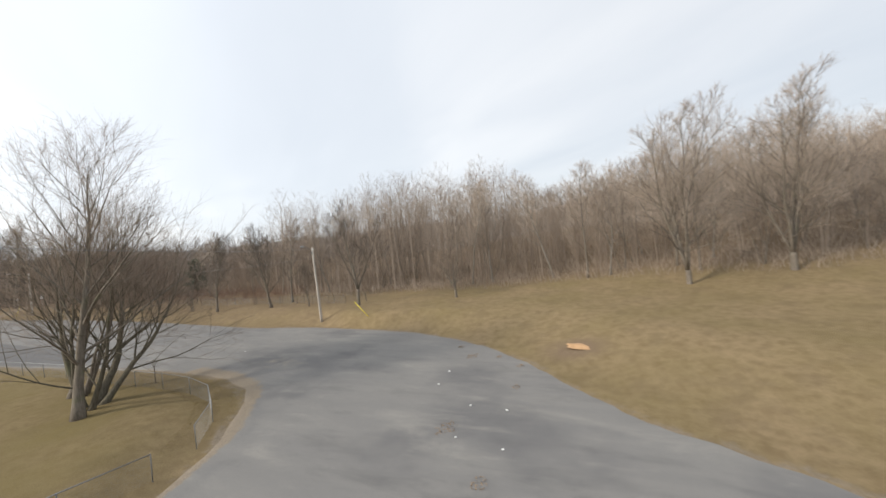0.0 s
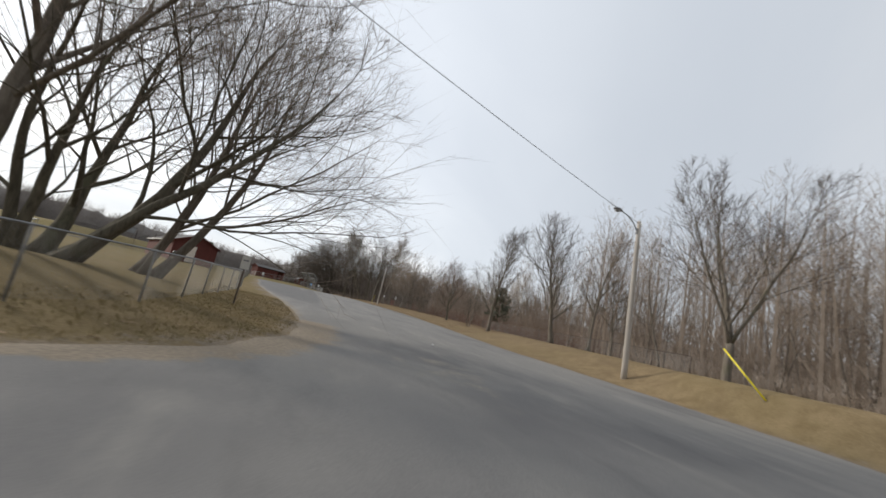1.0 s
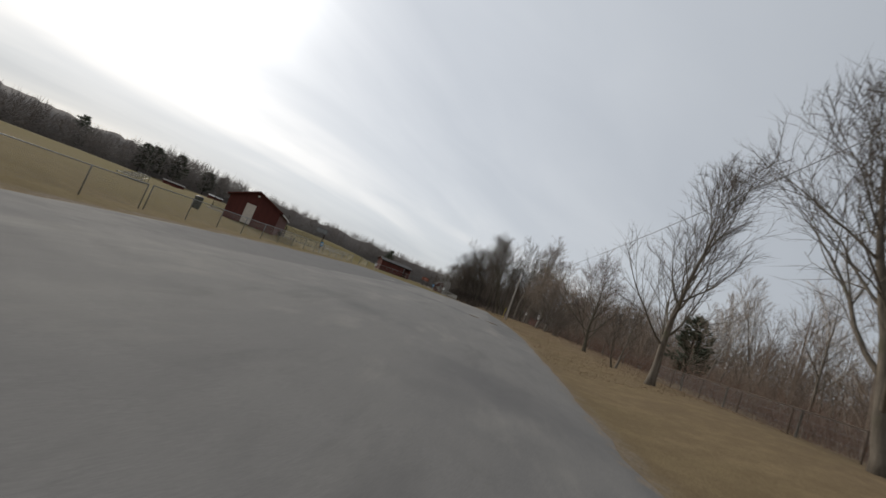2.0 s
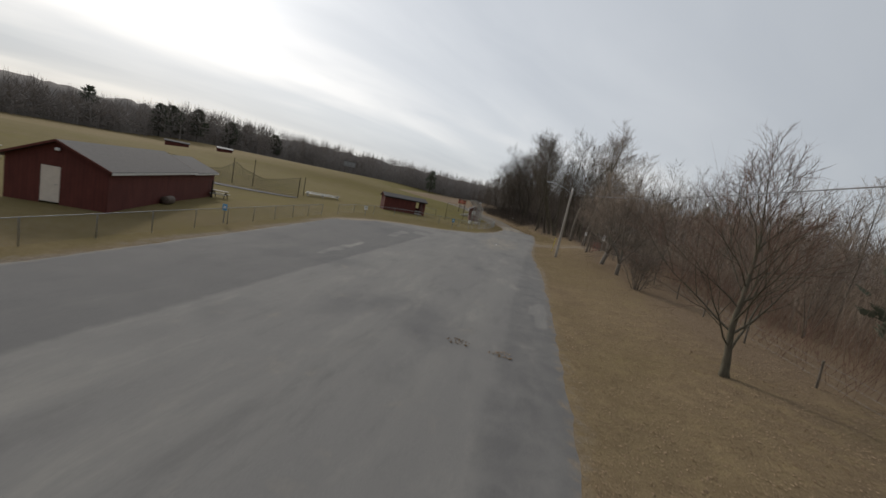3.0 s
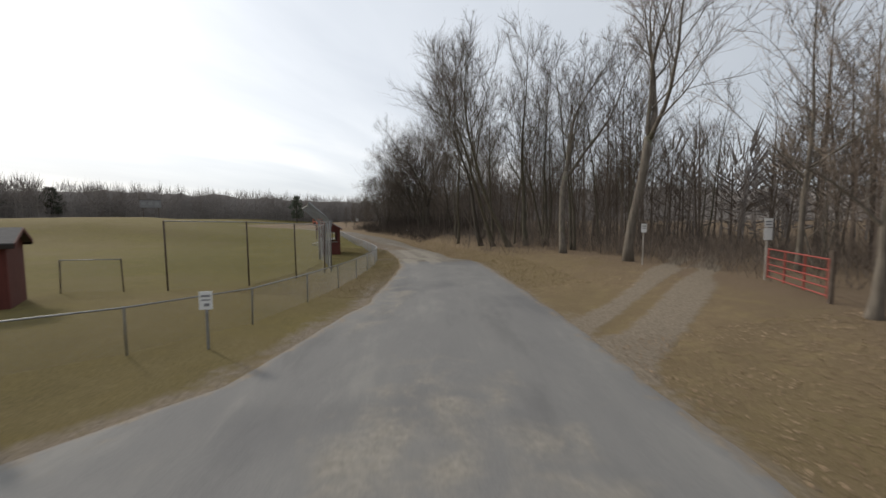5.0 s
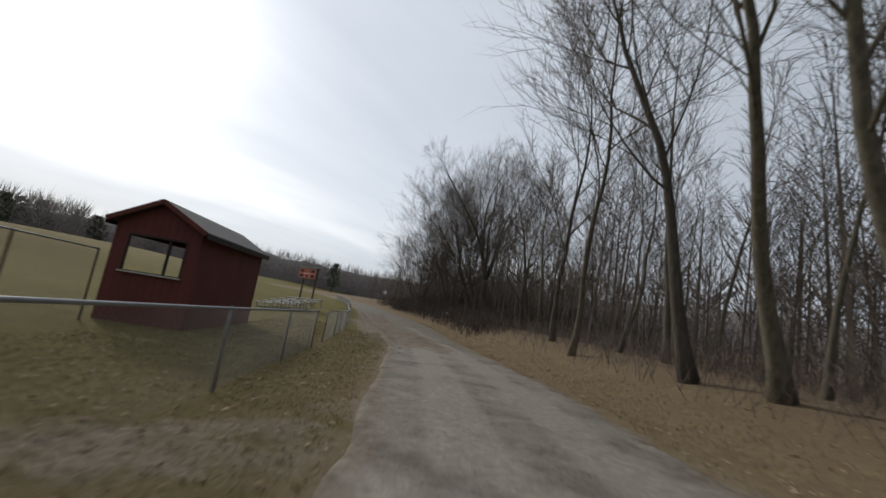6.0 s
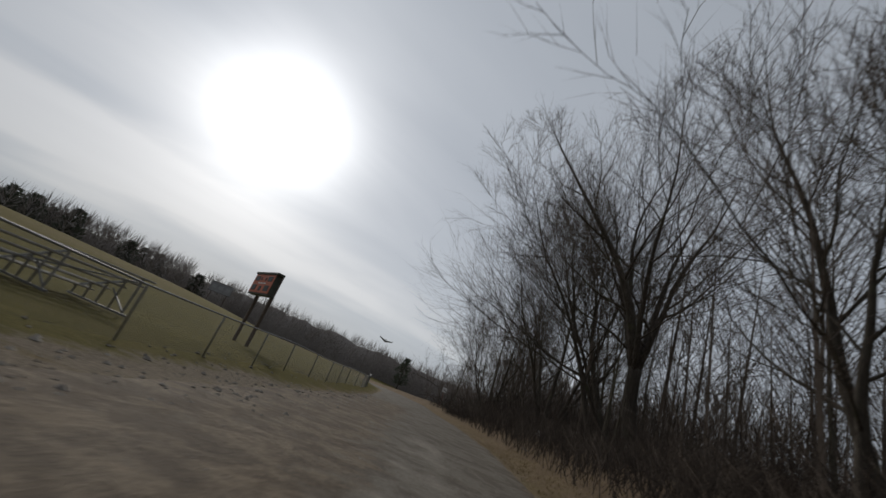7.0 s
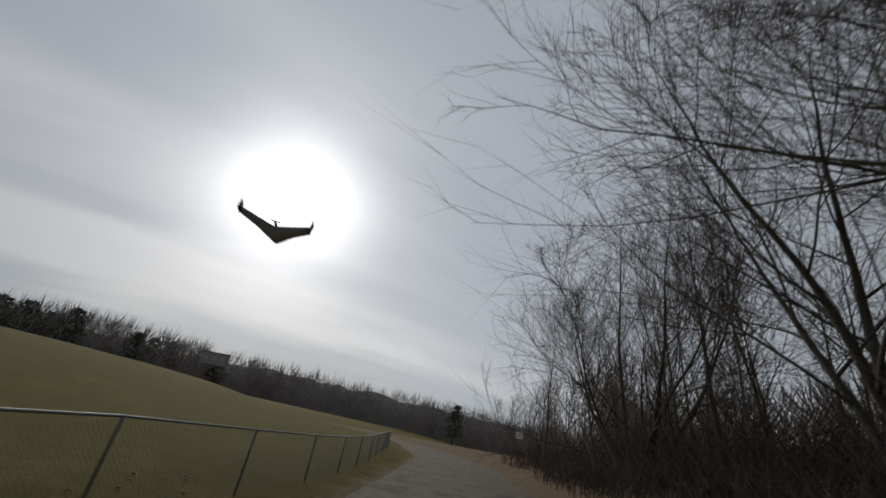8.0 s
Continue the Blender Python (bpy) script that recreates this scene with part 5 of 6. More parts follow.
# ---- lamps, wires ----
def street_lamp(x, y, top, reach, arm_way, lean, label):
    ob = thing("street_lamp", place(x, y, 0), label, "street lamp", "street lamps")
    p = [(lean[0] * f, lean[1] * f, top * f - 0.4 * (1 - f)) for f in (0, 0.12, 0.35, 0.6, 0.8, 1)]
    pole = Mesh().tube(p, [0.165, 0.155, 0.145, 0.132, 0.12, 0.108], 12)
    pole.smooth = True
    part("pole", pole, POLEWOOD, ob)
    d = Vector((*arm_way, 0)).normalized()
    t = Vector((lean[0], lean[1], top))
    arm = [t + Vector((0, 0, -0.62)) + d * 0.1, t + d * 0.7 * reach + Vector((0, 0, -0.22)), t + d * 1.6 * reach + Vector((0, 0, 0.06)), t + d * 2.35 * reach + Vector((0, 0, 0.17))]
    am = Mesh().tube(arm, [0.036, 0.034, 0.032, 0.03], 8)
    am.smooth = True
    part("arm", am, GALV, ob)
    part("arm_bracket", Mesh().box(t + d * 0.12 + Vector((0, 0, -0.62)), (0.1, 0.1, 0.34), None, 0.015), GALV, ob)
    h0 = arm[-1]
    head = Mesh()
    side = d.cross(Vector((0, 0, 1)))
    rings = [(0.0, 0.05, 0.05), (0.12, 0.11, 0.10), (0.32, 0.17, 0.12), (0.52, 0.15, 0.09), (0.66, 0.05, 0.04)]
    i0 = 0
    for k, (s, wd, ht) in enumerate(rings):
        for j in range(10):
            a = 2 * math.pi * j / 10
            head.v.append(tuple(h0 + d * s + side * math.cos(a) * wd + Vector((0, 0, math.sin(a) * ht * (1 if math.sin(a) > 0 else 0.75)))))
    for k in range(4):
        for j in range(10):
            a, b = k * 10 + j, k * 10 + (j + 1) % 10
            head.f.append((a, b, b + 10, a + 10))
    head.f += [tuple(range(9, -1, -1)), tuple(range(40, 50))]
    head.smooth = True
    hd = part("lamp_head", head, GALV, ob, "grey cobra lamp head")
    part("lens", Mesh().box(h0 + d * 0.36 + Vector((0, 0, -0.085)), (0.24, 0.24, 0.06), None, 0.025), GLASS_LENS, hd, "frosted lens")
    part("insulator", Mesh().tube([t + Vector((0.0, -0.13, -0.2)), t + Vector((0.0, -0.22, -0.2))], [0.05, 0.04], 8), WHITE, ob, "pale insulator")
    return ob, t


A_POS, B_POS = at(9.1, -39.3), at(7.5, 29.0)
street_lamp(9.1, -39.3, 8.9, 0.62, (-0.98, -0.1), (-0.1, 0.35), "weathered wooden lamp pole with a cobra lamp beside the lot")
street_lamp(7.5, 29.0, 8.05, 1.0, (-0.99, -0.1), (0.05, 0.0), "weathered wooden lamp pole with a cobra lamp beside the lane")


def sag(a, b, drop, n=18):
    a, b = Vector(a), Vector(b)
    return [a.lerp(b, i / n) - Vector((0, 0, 4 * drop * (i / n) * (1 - i / n))) for i in range(n + 1)]


TA, TB = A_POS + Vector((-0.1, 0.3, 7.7)), B_POS + Vector((0.05, -0.2, 7.85))
solid("overhead_cable", Mesh().tube(sag(TB, TA, 1.28), 0.011, 5), CABLE, Matrix.Identity(4), "grey service cable hung between the lamp poles", "cable")
solid("overhead_cable", Mesh().tube(sag(TA + Vector((0, 0, 1.05)), (-42.0, -57.8, 10.8), 0.7, 24), 0.014, 5), CABLE, Matrix.Identity(4), "thin dark cable running off over the trees", "cable")


def guy(top, foot, label):
    ob = thing("guy_wire", Matrix.Identity(4), label, "guy wire", "guy wires")
    top, foot = Vector(top), Vector(foot)
    part("strand", Mesh().tube([foot - Vector((0, 0, 0.1)), top], 0.006, 4), WIRE, ob)
    d = (top - foot).normalized()
    g = Mesh().tube([foot + d * 0.05, foot + d * 2.45], 0.034, 8)
    g.smooth = True
    part("guard", g, YELLOW, ob, "bright yellow plastic guard")
    return ob


guy(B_POS + Vector((0.05, 0.1, 7.3)), at(7.25, 34.9), "steel guy wire with a bright yellow guard")
guy(A_POS + Vector((-0.1, 0.2, 7.6)), at(8.75, -46.4), "steel guy wire with a bright yellow guard")


# ---- chain-link fences ----
def spread_posts(line, gap):
    """Points at even steps along a line."""
    pts = [Vector((x, y, 0)) for x, y in line]
    out, carry = [pts[0]], 0.0
    for a, b in zip(pts, pts[1:]):
        d = (b - a).length
        s = gap - carry
        while s <= d:
            out.append(a.lerp(b, s / d))
            s += gap
        carry = d - (s - gap)
    return [at(p.x, p.y) for p in out]


def links(m, a, b, h, pitch, r):
    """Crossed wires that fill the panel from a to b."""
    d = b - a
    n = max(int(d.length / pitch), 1)
    lean = h / d.length
    for k in range(-int(n * lean) - 1, n + 1):
        s0, s1 = k / n, k / n + lean
        for flip in (0, 1):
            lo, hi = max(s0, 0.0), min(s1, 1.0)
            if hi - lo < 0.01:
                continue
            z0, z1 = (lo - s0) / lean * h, (hi - s0) / lean * h
            if flip:
                z0, z1 = h - z0, h - z1
            p, q = a.lerp(b, lo) + Vector((0, 0, 0.04 + z0)), a.lerp(b, hi) + Vector((0, 0, 0.04 + z1))
            t = (q - p).normalized()
            x = t.cross(d.normalized()).normalized() * r
            y = t.cross(x)
            i0 = len(m.v)
            for c in (p, q):
                m.v += [tuple(c + x), tuple(c - x * 0.5 + y * 0.87), tuple(c - x * 0.5 - y * 0.87)]
            m.f += [(i0, i0 + 1, i0 + 4, i0 + 3), (i0 + 1, i0 + 2, i0 + 5, i0 + 4), (i0 + 2, i0, i0 + 3, i0 + 5)]


def fence(line, h, label, gap=3.0, post_r=0.024, rail_r=0.021, pitch=0.075, wire=0.0017, postmat=None, railmat=None):
    ob = thing("chain_link_fence", Matrix.Identity(4), label, "fence", "chain-link fences")
    posts = spread_posts(line, gap)
    rng = random.Random(len(posts))
    tops = []
    for p in posts:
        t = p + Vector((rng.uniform(-0.03, 0.03), rng.uniform(-0.03, 0.03), h))
        tops.append(t)
        pm = Mesh().tube([p - Vector((0, 0, 0.25)), t - Vector((0, 0, 0.02)), t + Vector((0, 0, 0.035))], [post_r, post_r, post_r * 0.4], 8)
        pm.smooth = True
        part("post", pm, postmat or GALV, ob)
    rail = Mesh()
    rail.tube(tops, rail_r, 6)
    rail.smooth = True
    part("top_rail", rail, railmat or GALV, ob)
    net = Mesh()
    for a, b in zip(posts, posts[1:]):
        links(net, a, b, h - 0.06, pitch, wire)
    part("wire_mesh", net, WIRE, ob, "woven wire mesh")
    return ob


fence([(-30, -56.0), (-21.6, -55.0), (-18, -54.6), (-16.6, -53.8)], 1.15, "galvanised chain-link fence on the grass island")
fence([(-15.6, -53.6), (-14.2, -52.6), (-12.4, -50.4), (-11.3, -48.0), (-11.0, -45.0), (-11.2, -41), (-11.3, -36), (-11.5, -31), (-12.0, -25.5), (-12.6, -22)], 1.15, "galvanised chain-link fence curving round the island")
fence([(-12.6, -22), (-14.2, -10.5), (-15.6, 3), (-16.3, 9.0), (-17.1, 16), (-17.6, 21.5)], 1.15, "galvanised chain-link fence along the lot")
fence([(-17.6, 23.5), (-17.2, 27.5), (-14.8, 32.2), (-12.4, 33.6), (-9.9, 35.6), (-7.5, 37.6), (-5.2, 40.3), (-4.3, 43.5), (-3.6, 48), (-3.2, 53), (-3.09, 58.5), (-3.28, 61.7), (-3.8, 65.1), (-4.45, 68.6), (-5.15, 72.3)], 1.10, "galvanised chain-link fence curving from the lot to the lane", gap=3.362)
fence([(-5.45, 73.8), (-6.05, 77), (-7.0, 81), (-7.5, 84), (-9.9, 91.6), (-12.4, 100), (-13.3, 104.1), (-14.3, 107.3), (-15.4, 110.7), (-16.1, 113.6), (-16.9, 116.5), (-18.2, 120), (-20.1, 124.5), (-22.6, 130), (-25.3, 135.6)], 1.06, "galvanised chain-link fence beside the gravel lane", gap=2.947)
# tall fence behind home plate
fence([(15.4, -38), (15.7, -30), (15.9, -22), (15.6, -14), (15.3, -6)], 1.1, "low rusty chain-link fence along the foot of the wood", postmat=RUSTPOST, railmat=RUSTPOST)
fence([(-10.2, 46.6), (-7.3, 48.2), (-6.1, 51.2), (-5.3, 54.6)], 2.9, "tall rusty chain-link backstop fence", gap=3.05, post_r=0.035, pitch=0.12, wire=0.0022, postmat=RUSTPOST)
fence([(-5.3, 54.6), (-6.6, 59), (-8.3, 63.6)], 3.1, "tall chain-link backstop fence near the dugout", gap=3.05, post_r=0.035, pitch=0.12, wire=0.0022)
fence([(-8.4, 63.8), (-8.8, 66.5), (-9.7, 69.3)], 1.7, "chain-link fence reaching to the dugout", gap=2.6, post_r=0.026, pitch=0.11, postmat=RUSTPOST)
fence([(-14.3, 46.4), (-12.2, 46.5), (-10.25, 46.6)], 1.35, "chain-link fence reaching to the dugout", gap=2.4, post_r=0.026, pitch=0.11, postmat=RUSTPOST)

# overhanging hood of the backstop
hood = thing("backstop_hood", Matrix.Identity(4), "steel pipe hood with netting above the backstop", "backstop")
hp = [at(-8.4, 63.7), at(-6.75, 59.4), at(-5.3, 54.6)]
inw = Vector((-0.9, -0.35, 0))
for p in hp:
    t = p + Vector((0, 0, 3.1))
    b = Mesh().tube([p - Vector((0, 0, 0.2)), t, t + inw * 0.3 + Vector((0, 0, 0.35)), t + inw * 1.3 + Vector((0, 0, 1.2))], 0.038, 8)
    b.smooth = True
    part("bent_post", b, GALV, hood)
    part("hook", Mesh().tube([t + Vector((0.06, 0, -0.3)), t + Vector((0.09, 0, 0.02)), t + Vector((0, 0, 0.1))], 0.034, 6), GALV, hood)
for off in (inw * 1.3 + Vector((0, 0, 4.3)),):
    part("rail", Mesh().tube([p + off for p in hp], 0.03, 6), GALV, hood)
hn = Mesh()
for a, b in zip(hp, hp[1:]):
    up_ = inw * 1.3 + Vector((0, 0, 1.2))
    for i in range(46):
        s = a.lerp(b, i / 45) + Vector((0, 0, 3.1))
        hn.tube([s, s + up_], 0.0038, 3, False)
    for k in range(1, 18):
        hn.tube([a + Vector((0, 0, 3.1)) + up_ * (k / 18), b + Vector((0, 0, 3.1)) + up_ * (k / 18)], 0.0038, 3, False)
part("netting", hn, WIRE, hood, "grey wire netting")


# ---- batting cage ----
def cage():
    ob = thing("batting_cage", Matrix.Identity(4), "sagging dark net batting cage on posts", "batting cage")
    a, b = Vector((-46.5, 25.0, 0)), Vector((-28.6, 32.0, 0))
    d = (b - a).normalized()
    q = Vector((-d.y, d.x, 0)) * 3.6
    prof = table([(0, 2.2), (0.1, 2.5), (0.28, 2.35), (0.35, 1.75), (0.46, 2.1), (0.555, 3.35), (0.61, 2.6), (0.75, 1.75), (0.88, 2.2), (1.0, 2.75)])
    for s, h, o in ((0.0, 2.4, 0), (0.47, 3.55, 1), (0.62, 3.9, 1), (1.0, 2.8, 0), (1.0, 2.7, 1)):
        p = at(*(a.lerp(b, s) + q * o).to_2d())
        part("post", Mesh().tube([p - Vector((0, 0, 0.2)), p + Vector((0, 0, h)), p + Vector((0, 0, h + 0.02))], [0.055, 0.045, 0.07], 8), THICKET, ob, "dark timber post")
    n, m = 120, Mesh()
    rows = []
    for k in range(20):
        f = k / 19
        rows.append([at(*(a.lerp(b, i / n) + q * (0.10 * math.sin(math.pi * f))).to_2d()) + Vector((0, 0, f * prof(i / n))) for i in range(n + 1)])
    for r in rows[1:]:
        m.tube(r, 0.010 if r is not rows[-1] else 0.024, 3, False)
    for i in range(n + 1):
        m.tube([r[i] for r in rows[::4]] + [rows[-1][i]], 0.010, 3, False)
    for i in range(0, n + 1, 2):
        p, r = rows[-1][i], rows[0][i] + q
        m.tube([p, p.lerp(r, 0.5) - Vector((0, 0, 0.2)), r + Vector((0, 0, prof(i / n) * 0.8))], 0.006, 3, False)
    end = at(*(b + q).to_2d())
    for k in range(14):
        m.tube([rows[-1][-1].lerp(rows[0][-1], k / 14), (end + Vector((0, 0, 2.4))).lerp(end, k / 14)], 0.009, 3, False)
    part("net", m, NET, ob, "dark knotted net")
    # the mat lies in strips along the open front
    mat = Mesh()
    cols = 30
    for i in range(cols + 1):
        c = a.lerp(b, i / cols)
        wide = 2.6 - 1.3 * (i / cols)
        for o in (0.1, -wide):
            p = at(*(c + q.normalized() * o).to_2d())
            mat.v += [tuple(p + Vector((0, 0, 0.05))), tuple(p - Vector((0, 0, 0.05)))]
    for i in range(cols):
        k = i * 4
        mat.f += [(k, k + 2, k + 6, k + 4), (k + 2, k + 3, k + 7, k + 6), (k, k + 4, k + 5, k + 1)]
    part("floor_mat", mat, PURPLE, ob, "dark grey ground mat")


cage()


# ---- bleachers ----
def bleacher(m4, rows, length, label, low=0.42, rise=0.22, planks=None):
    ob = thing("bleacher", m4, label, "bleachers", "bleachers")
    for i in range(rows):
        x, z = 0.62 * i, low + rise * i
        part("seat_plank", Mesh().box((x, length / 2, z), (0.25, length, 0.045), None, 0.008), planks or ALU, ob)
        if i:
            part("foot_plank", Mesh().box((x - 0.33, length / 2, z - rise - 0.02), (0.24, length, 0.04), None, 0.008), planks or ALU, ob)
    w = 0.62 * (rows - 1)
    n = max(int(length / 1.8) + 1, 2)
    for k in range(n):
        y = 0.25 + (length - 0.5) * k / (n - 1)
        fr = Mesh()
        fr.beam((-0.15, y, 0.05), (w + 0.2, y, 0.05), 0.05, 0.05)
        fr.beam((-0.1, y, low - 0.06), (w, y, low - 0.04 + rise * (rows - 1)), 0.05, 0.05)
        for i in range(rows):
            fr.beam((0.62 * i, y, 0.03), (0.62 * i, y, low - 0.02 + rise * i), 0.045, 0.045)
        fr.beam((w, y, 0.1), (w - 0.9, y, low + 0.2), 0.035, 0.035)
        part("support_frame", fr, GALV, ob)
    br = Mesh()
    br.beam((w, 0.25, 0.1), (w, length - 0.25, low - 0.12 + rise * (rows - 1)), 0.035, 0.035)
    part("cross_brace", br, GALV, ob)
    return ob


bleacher(place(-15.6, 87.8, -5), 5, 5.6, "five-row weathered plank bleachers on steel frames behind the fence", 0.34, 0.17, PLANK)
bleacher(place(-30.3, 36.4, -48), 3, 5.0, "low silver bleachers on the grass", 0.36, 0.17)
bleacher(place(-40.0, 1.0, 35), 4, 6.5, "silver bleachers far out on the field")


# ---- scoreboards ----
def scoreboard(m4, w, h, low, label, front, depth=0.34):
    ob = thing("scoreboard", m4, label, "scoreboard")
    part("cabinet", Mesh().box((0, 0.015, low + h / 2), (w, depth - 0.03, h), None, 0.02), OLIVE, ob, "dull steel case")
    pw = part("panel", Mesh().box((0, -depth / 2 + 0.005, low + h / 2), (w - 0.04, 0.022, h - 0.04)), front, ob, "painted front sheet")
    tw = 0.07
    part("top_beam", Mesh().box((0.05, 0, low + h + tw), (w + 0.25, depth + 0.1, 0.14), None, 0.02), OLIVE, ob)
    part("bottom_beam", Mesh().box((0, 0.05, low - 0.03), (w + 0.08, depth + 0.06, 0.09), None, 0.015), OLIVE, ob)
    part("back_sheet", Mesh().box((0, depth / 2 + 0.02, low + h / 2), (w * 0.92, 0.02, h * 0.8)), WHITE, ob, "pale backing sheet")
    for s in (-0.36, 0.36):
        part("post", Mesh().box((w * s, depth / 2 + 0.14, (low + h) / 2 - 0.2), (0.16, 0.16, low + h + 0.6), None, 0.02), RUSTPOST, ob)
    return ob, pw


sb, panel = scoreboard(Matrix.Translation(at(-18.5, 103.2)) @ pose(0, 0, 0, 0, 0, -29), 2.9, 1.10, 2.72, "orange-red scoreboard with dark score windows on two posts", ORANGE)
for x, z, w, h in ((-0.92, 3.56, 0.62, 0.28), (0.92, 3.56, 0.62, 0.28), (-0.92, 3.02, 0.62, 0.32), (0.92, 3.02, 0.62, 0.32), (0.0, 2.98, 0.34, 0.28), (-0.32, 3.54, 0.16, 0.18), (0.32, 3.54, 0.16, 0.18)):
    part("score_window", Mesh().box((x, -0.186, z), (w, 0.02, h), None, 0.006), BLACK, panel)
for x in (-0.4, 0.0, 0.4):
    part("bar", Mesh().box((x, -0.186, 3.29), (0.3, 0.02, 0.06)), WHITE, panel, "pale line of print")
sb2, panel2 = scoreboard(Matrix.Translation(at(-93, 171)) @ pose(0, 0, 0, 0, 0, 28), 6.0, 2.6, 3.6, "grey far scoreboard at the field's edge", GREYPAINT)
for x in (-1.9, 0, 1.9):
    part("score_window", Mesh().box((x, -0.19, 5.0), (1.1, 0.03, 1.0)), GALV, panel2)


# ---- signs and gate ----
def sign(x, y, turn, post_h, w, h, face, label, prints, postmat=None, name="sign_post", second=None):
    ob = thing(name, place(x, y, turn), label, "sign", "")
    part("post", Mesh().box((0, 0.03, post_h / 2 - 0.15), (0.06, 0.045, post_h + 0.3), None, 0.008), postmat or GALV, ob)
    plate = part("plate", Mesh().box((0, -0.006, post_h - h / 2), (w, 0.012, h), None, 0.003), face, ob)
    for bx, bz, bw, bh, mt in prints:
        part("print_bar", Mesh().box((bx, -0.015, post_h - h + bz), (bw, 0.006, bh)), mt, plate)
    if second:
        part("plate", Mesh().box((0, -0.006, post_h - h - 0.05 - second / 2), (w, 0.012, second), None, 0.003), WHITE, ob)
    return ob


sign(-6.65, 36.3, 10, 1.35, 0.32, 0.46, BLUE, "blue parking sign with a white symbol on a steel post", ((0.0, 0.24, 0.15, 0.18, WHITE),))
sign(-4.9, 39.6, 10, 1.45, 0.30, 0.45, WHITE, "white notice with faded print on a steel post", ((0, 0.34, 0.2, 0.05, GREYPAINT), (0, 0.24, 0.2, 0.03, GREYPAINT), (0.02, 0.12, 0.12, 0.07, GREYPAINT)))
sign(-16.3, 5.0, 15, 1.3, 0.32, 0.46, BLUE, "blue parking sign with a white symbol by the fence", ((0.0, 0.24, 0.15, 0.18, WHITE),))
sign(-15.9, 27.2, 30, 1.25, 0.4, 0.45, WHITE, "pale notice on the fence gate", ((0, 0.3, 0.28, 0.05, GREYPAINT), (0, 0.2, 0.28, 0.04, GREYPAINT)))
sign(-10.1, -40.6, -15, 1.75, 0.32, 0.46, TRIM, "weathered pale sign on a leaning post by the fence", ((0, 0.32, 0.2, 0.05, GREYPAINT),), RUSTPOST)
sign(13.0, 51.6, 5, 2.35, 0.34, 0.50, WHITE, "white notice on a timber post beside the track", ((0, 0.36, 0.22, 0.05, GREYPAINT), (0, 0.24, 0.22, 0.04, GREYPAINT)), POLEWOOD)
sign(14.9, 45.6, 5, 2.6, 0.40, 0.36, WHITE, "two white notices on a post by the gate", ((0, 0.22, 0.3, 0.06, GREYPAINT), (0, 0.1, 0.3, 0.06, GREYPAINT)), POLEWOOD, second=0.5)
sign(-20.2, 155.5, 20, 2.9, 0.75, 0.75, WHITE, "white sign on a post beside the bend", ((0, 0.5, 0.5, 0.1, GREYPAINT), (0, 0.25, 0.5, 0.08, GREYPAINT)), GATERED)

gate = thing("field_gate", Matrix.Translation(at(12.7, 41.0)) @ pose(0, 0, 0, 0, 0, 66), "red steel field gate standing open beside the track", "gate")
for x in (0.05, 1.5, 3.0, 4.5):
    part("upright", Mesh().beam((x, 0, 0.12), (x, 0, 1.35), 0.05, 0.05), GATERED, gate)
for z in (0.2, 0.45, 0.7, 0.98, 1.32):
    part("bar", Mesh().tube([(0, 0, z), (4.55, 0, z)], 0.024, 6), GATERED, gate)
part("hinge_post", Mesh().tube([(-0.15, 0, -0.3), (-0.15, 0, 1.6)], 0.07, 8), RUSTPOST, gate)

# old wire fence at the wood's edge
wf = thing("wire_fence", Matrix.Identity(4), "old wire fence with leaning timber posts", "fence")
wp = [at(right_edge(y) + 10.0 + 0.2 * math.sin(y), y) for y in range(-40, 38, 5)]
rng = random.Random(8)
wt = []
for p in wp:
    t = p + Vector((rng.uniform(-0.12, 0.12), rng.uniform(-0.12, 0.12), 1.15))
    wt.append((p, t))
    part("post", Mesh().tube([p - Vector((0, 0, 0.2)), t], [0.05, 0.045], 7), BARK, wf)
for f in (0.35, 0.65, 0.93):
    part("wire", Mesh().tube([p.lerp(t, f) for p, t in wt], 0.004, 3, False), WIRE, wf)


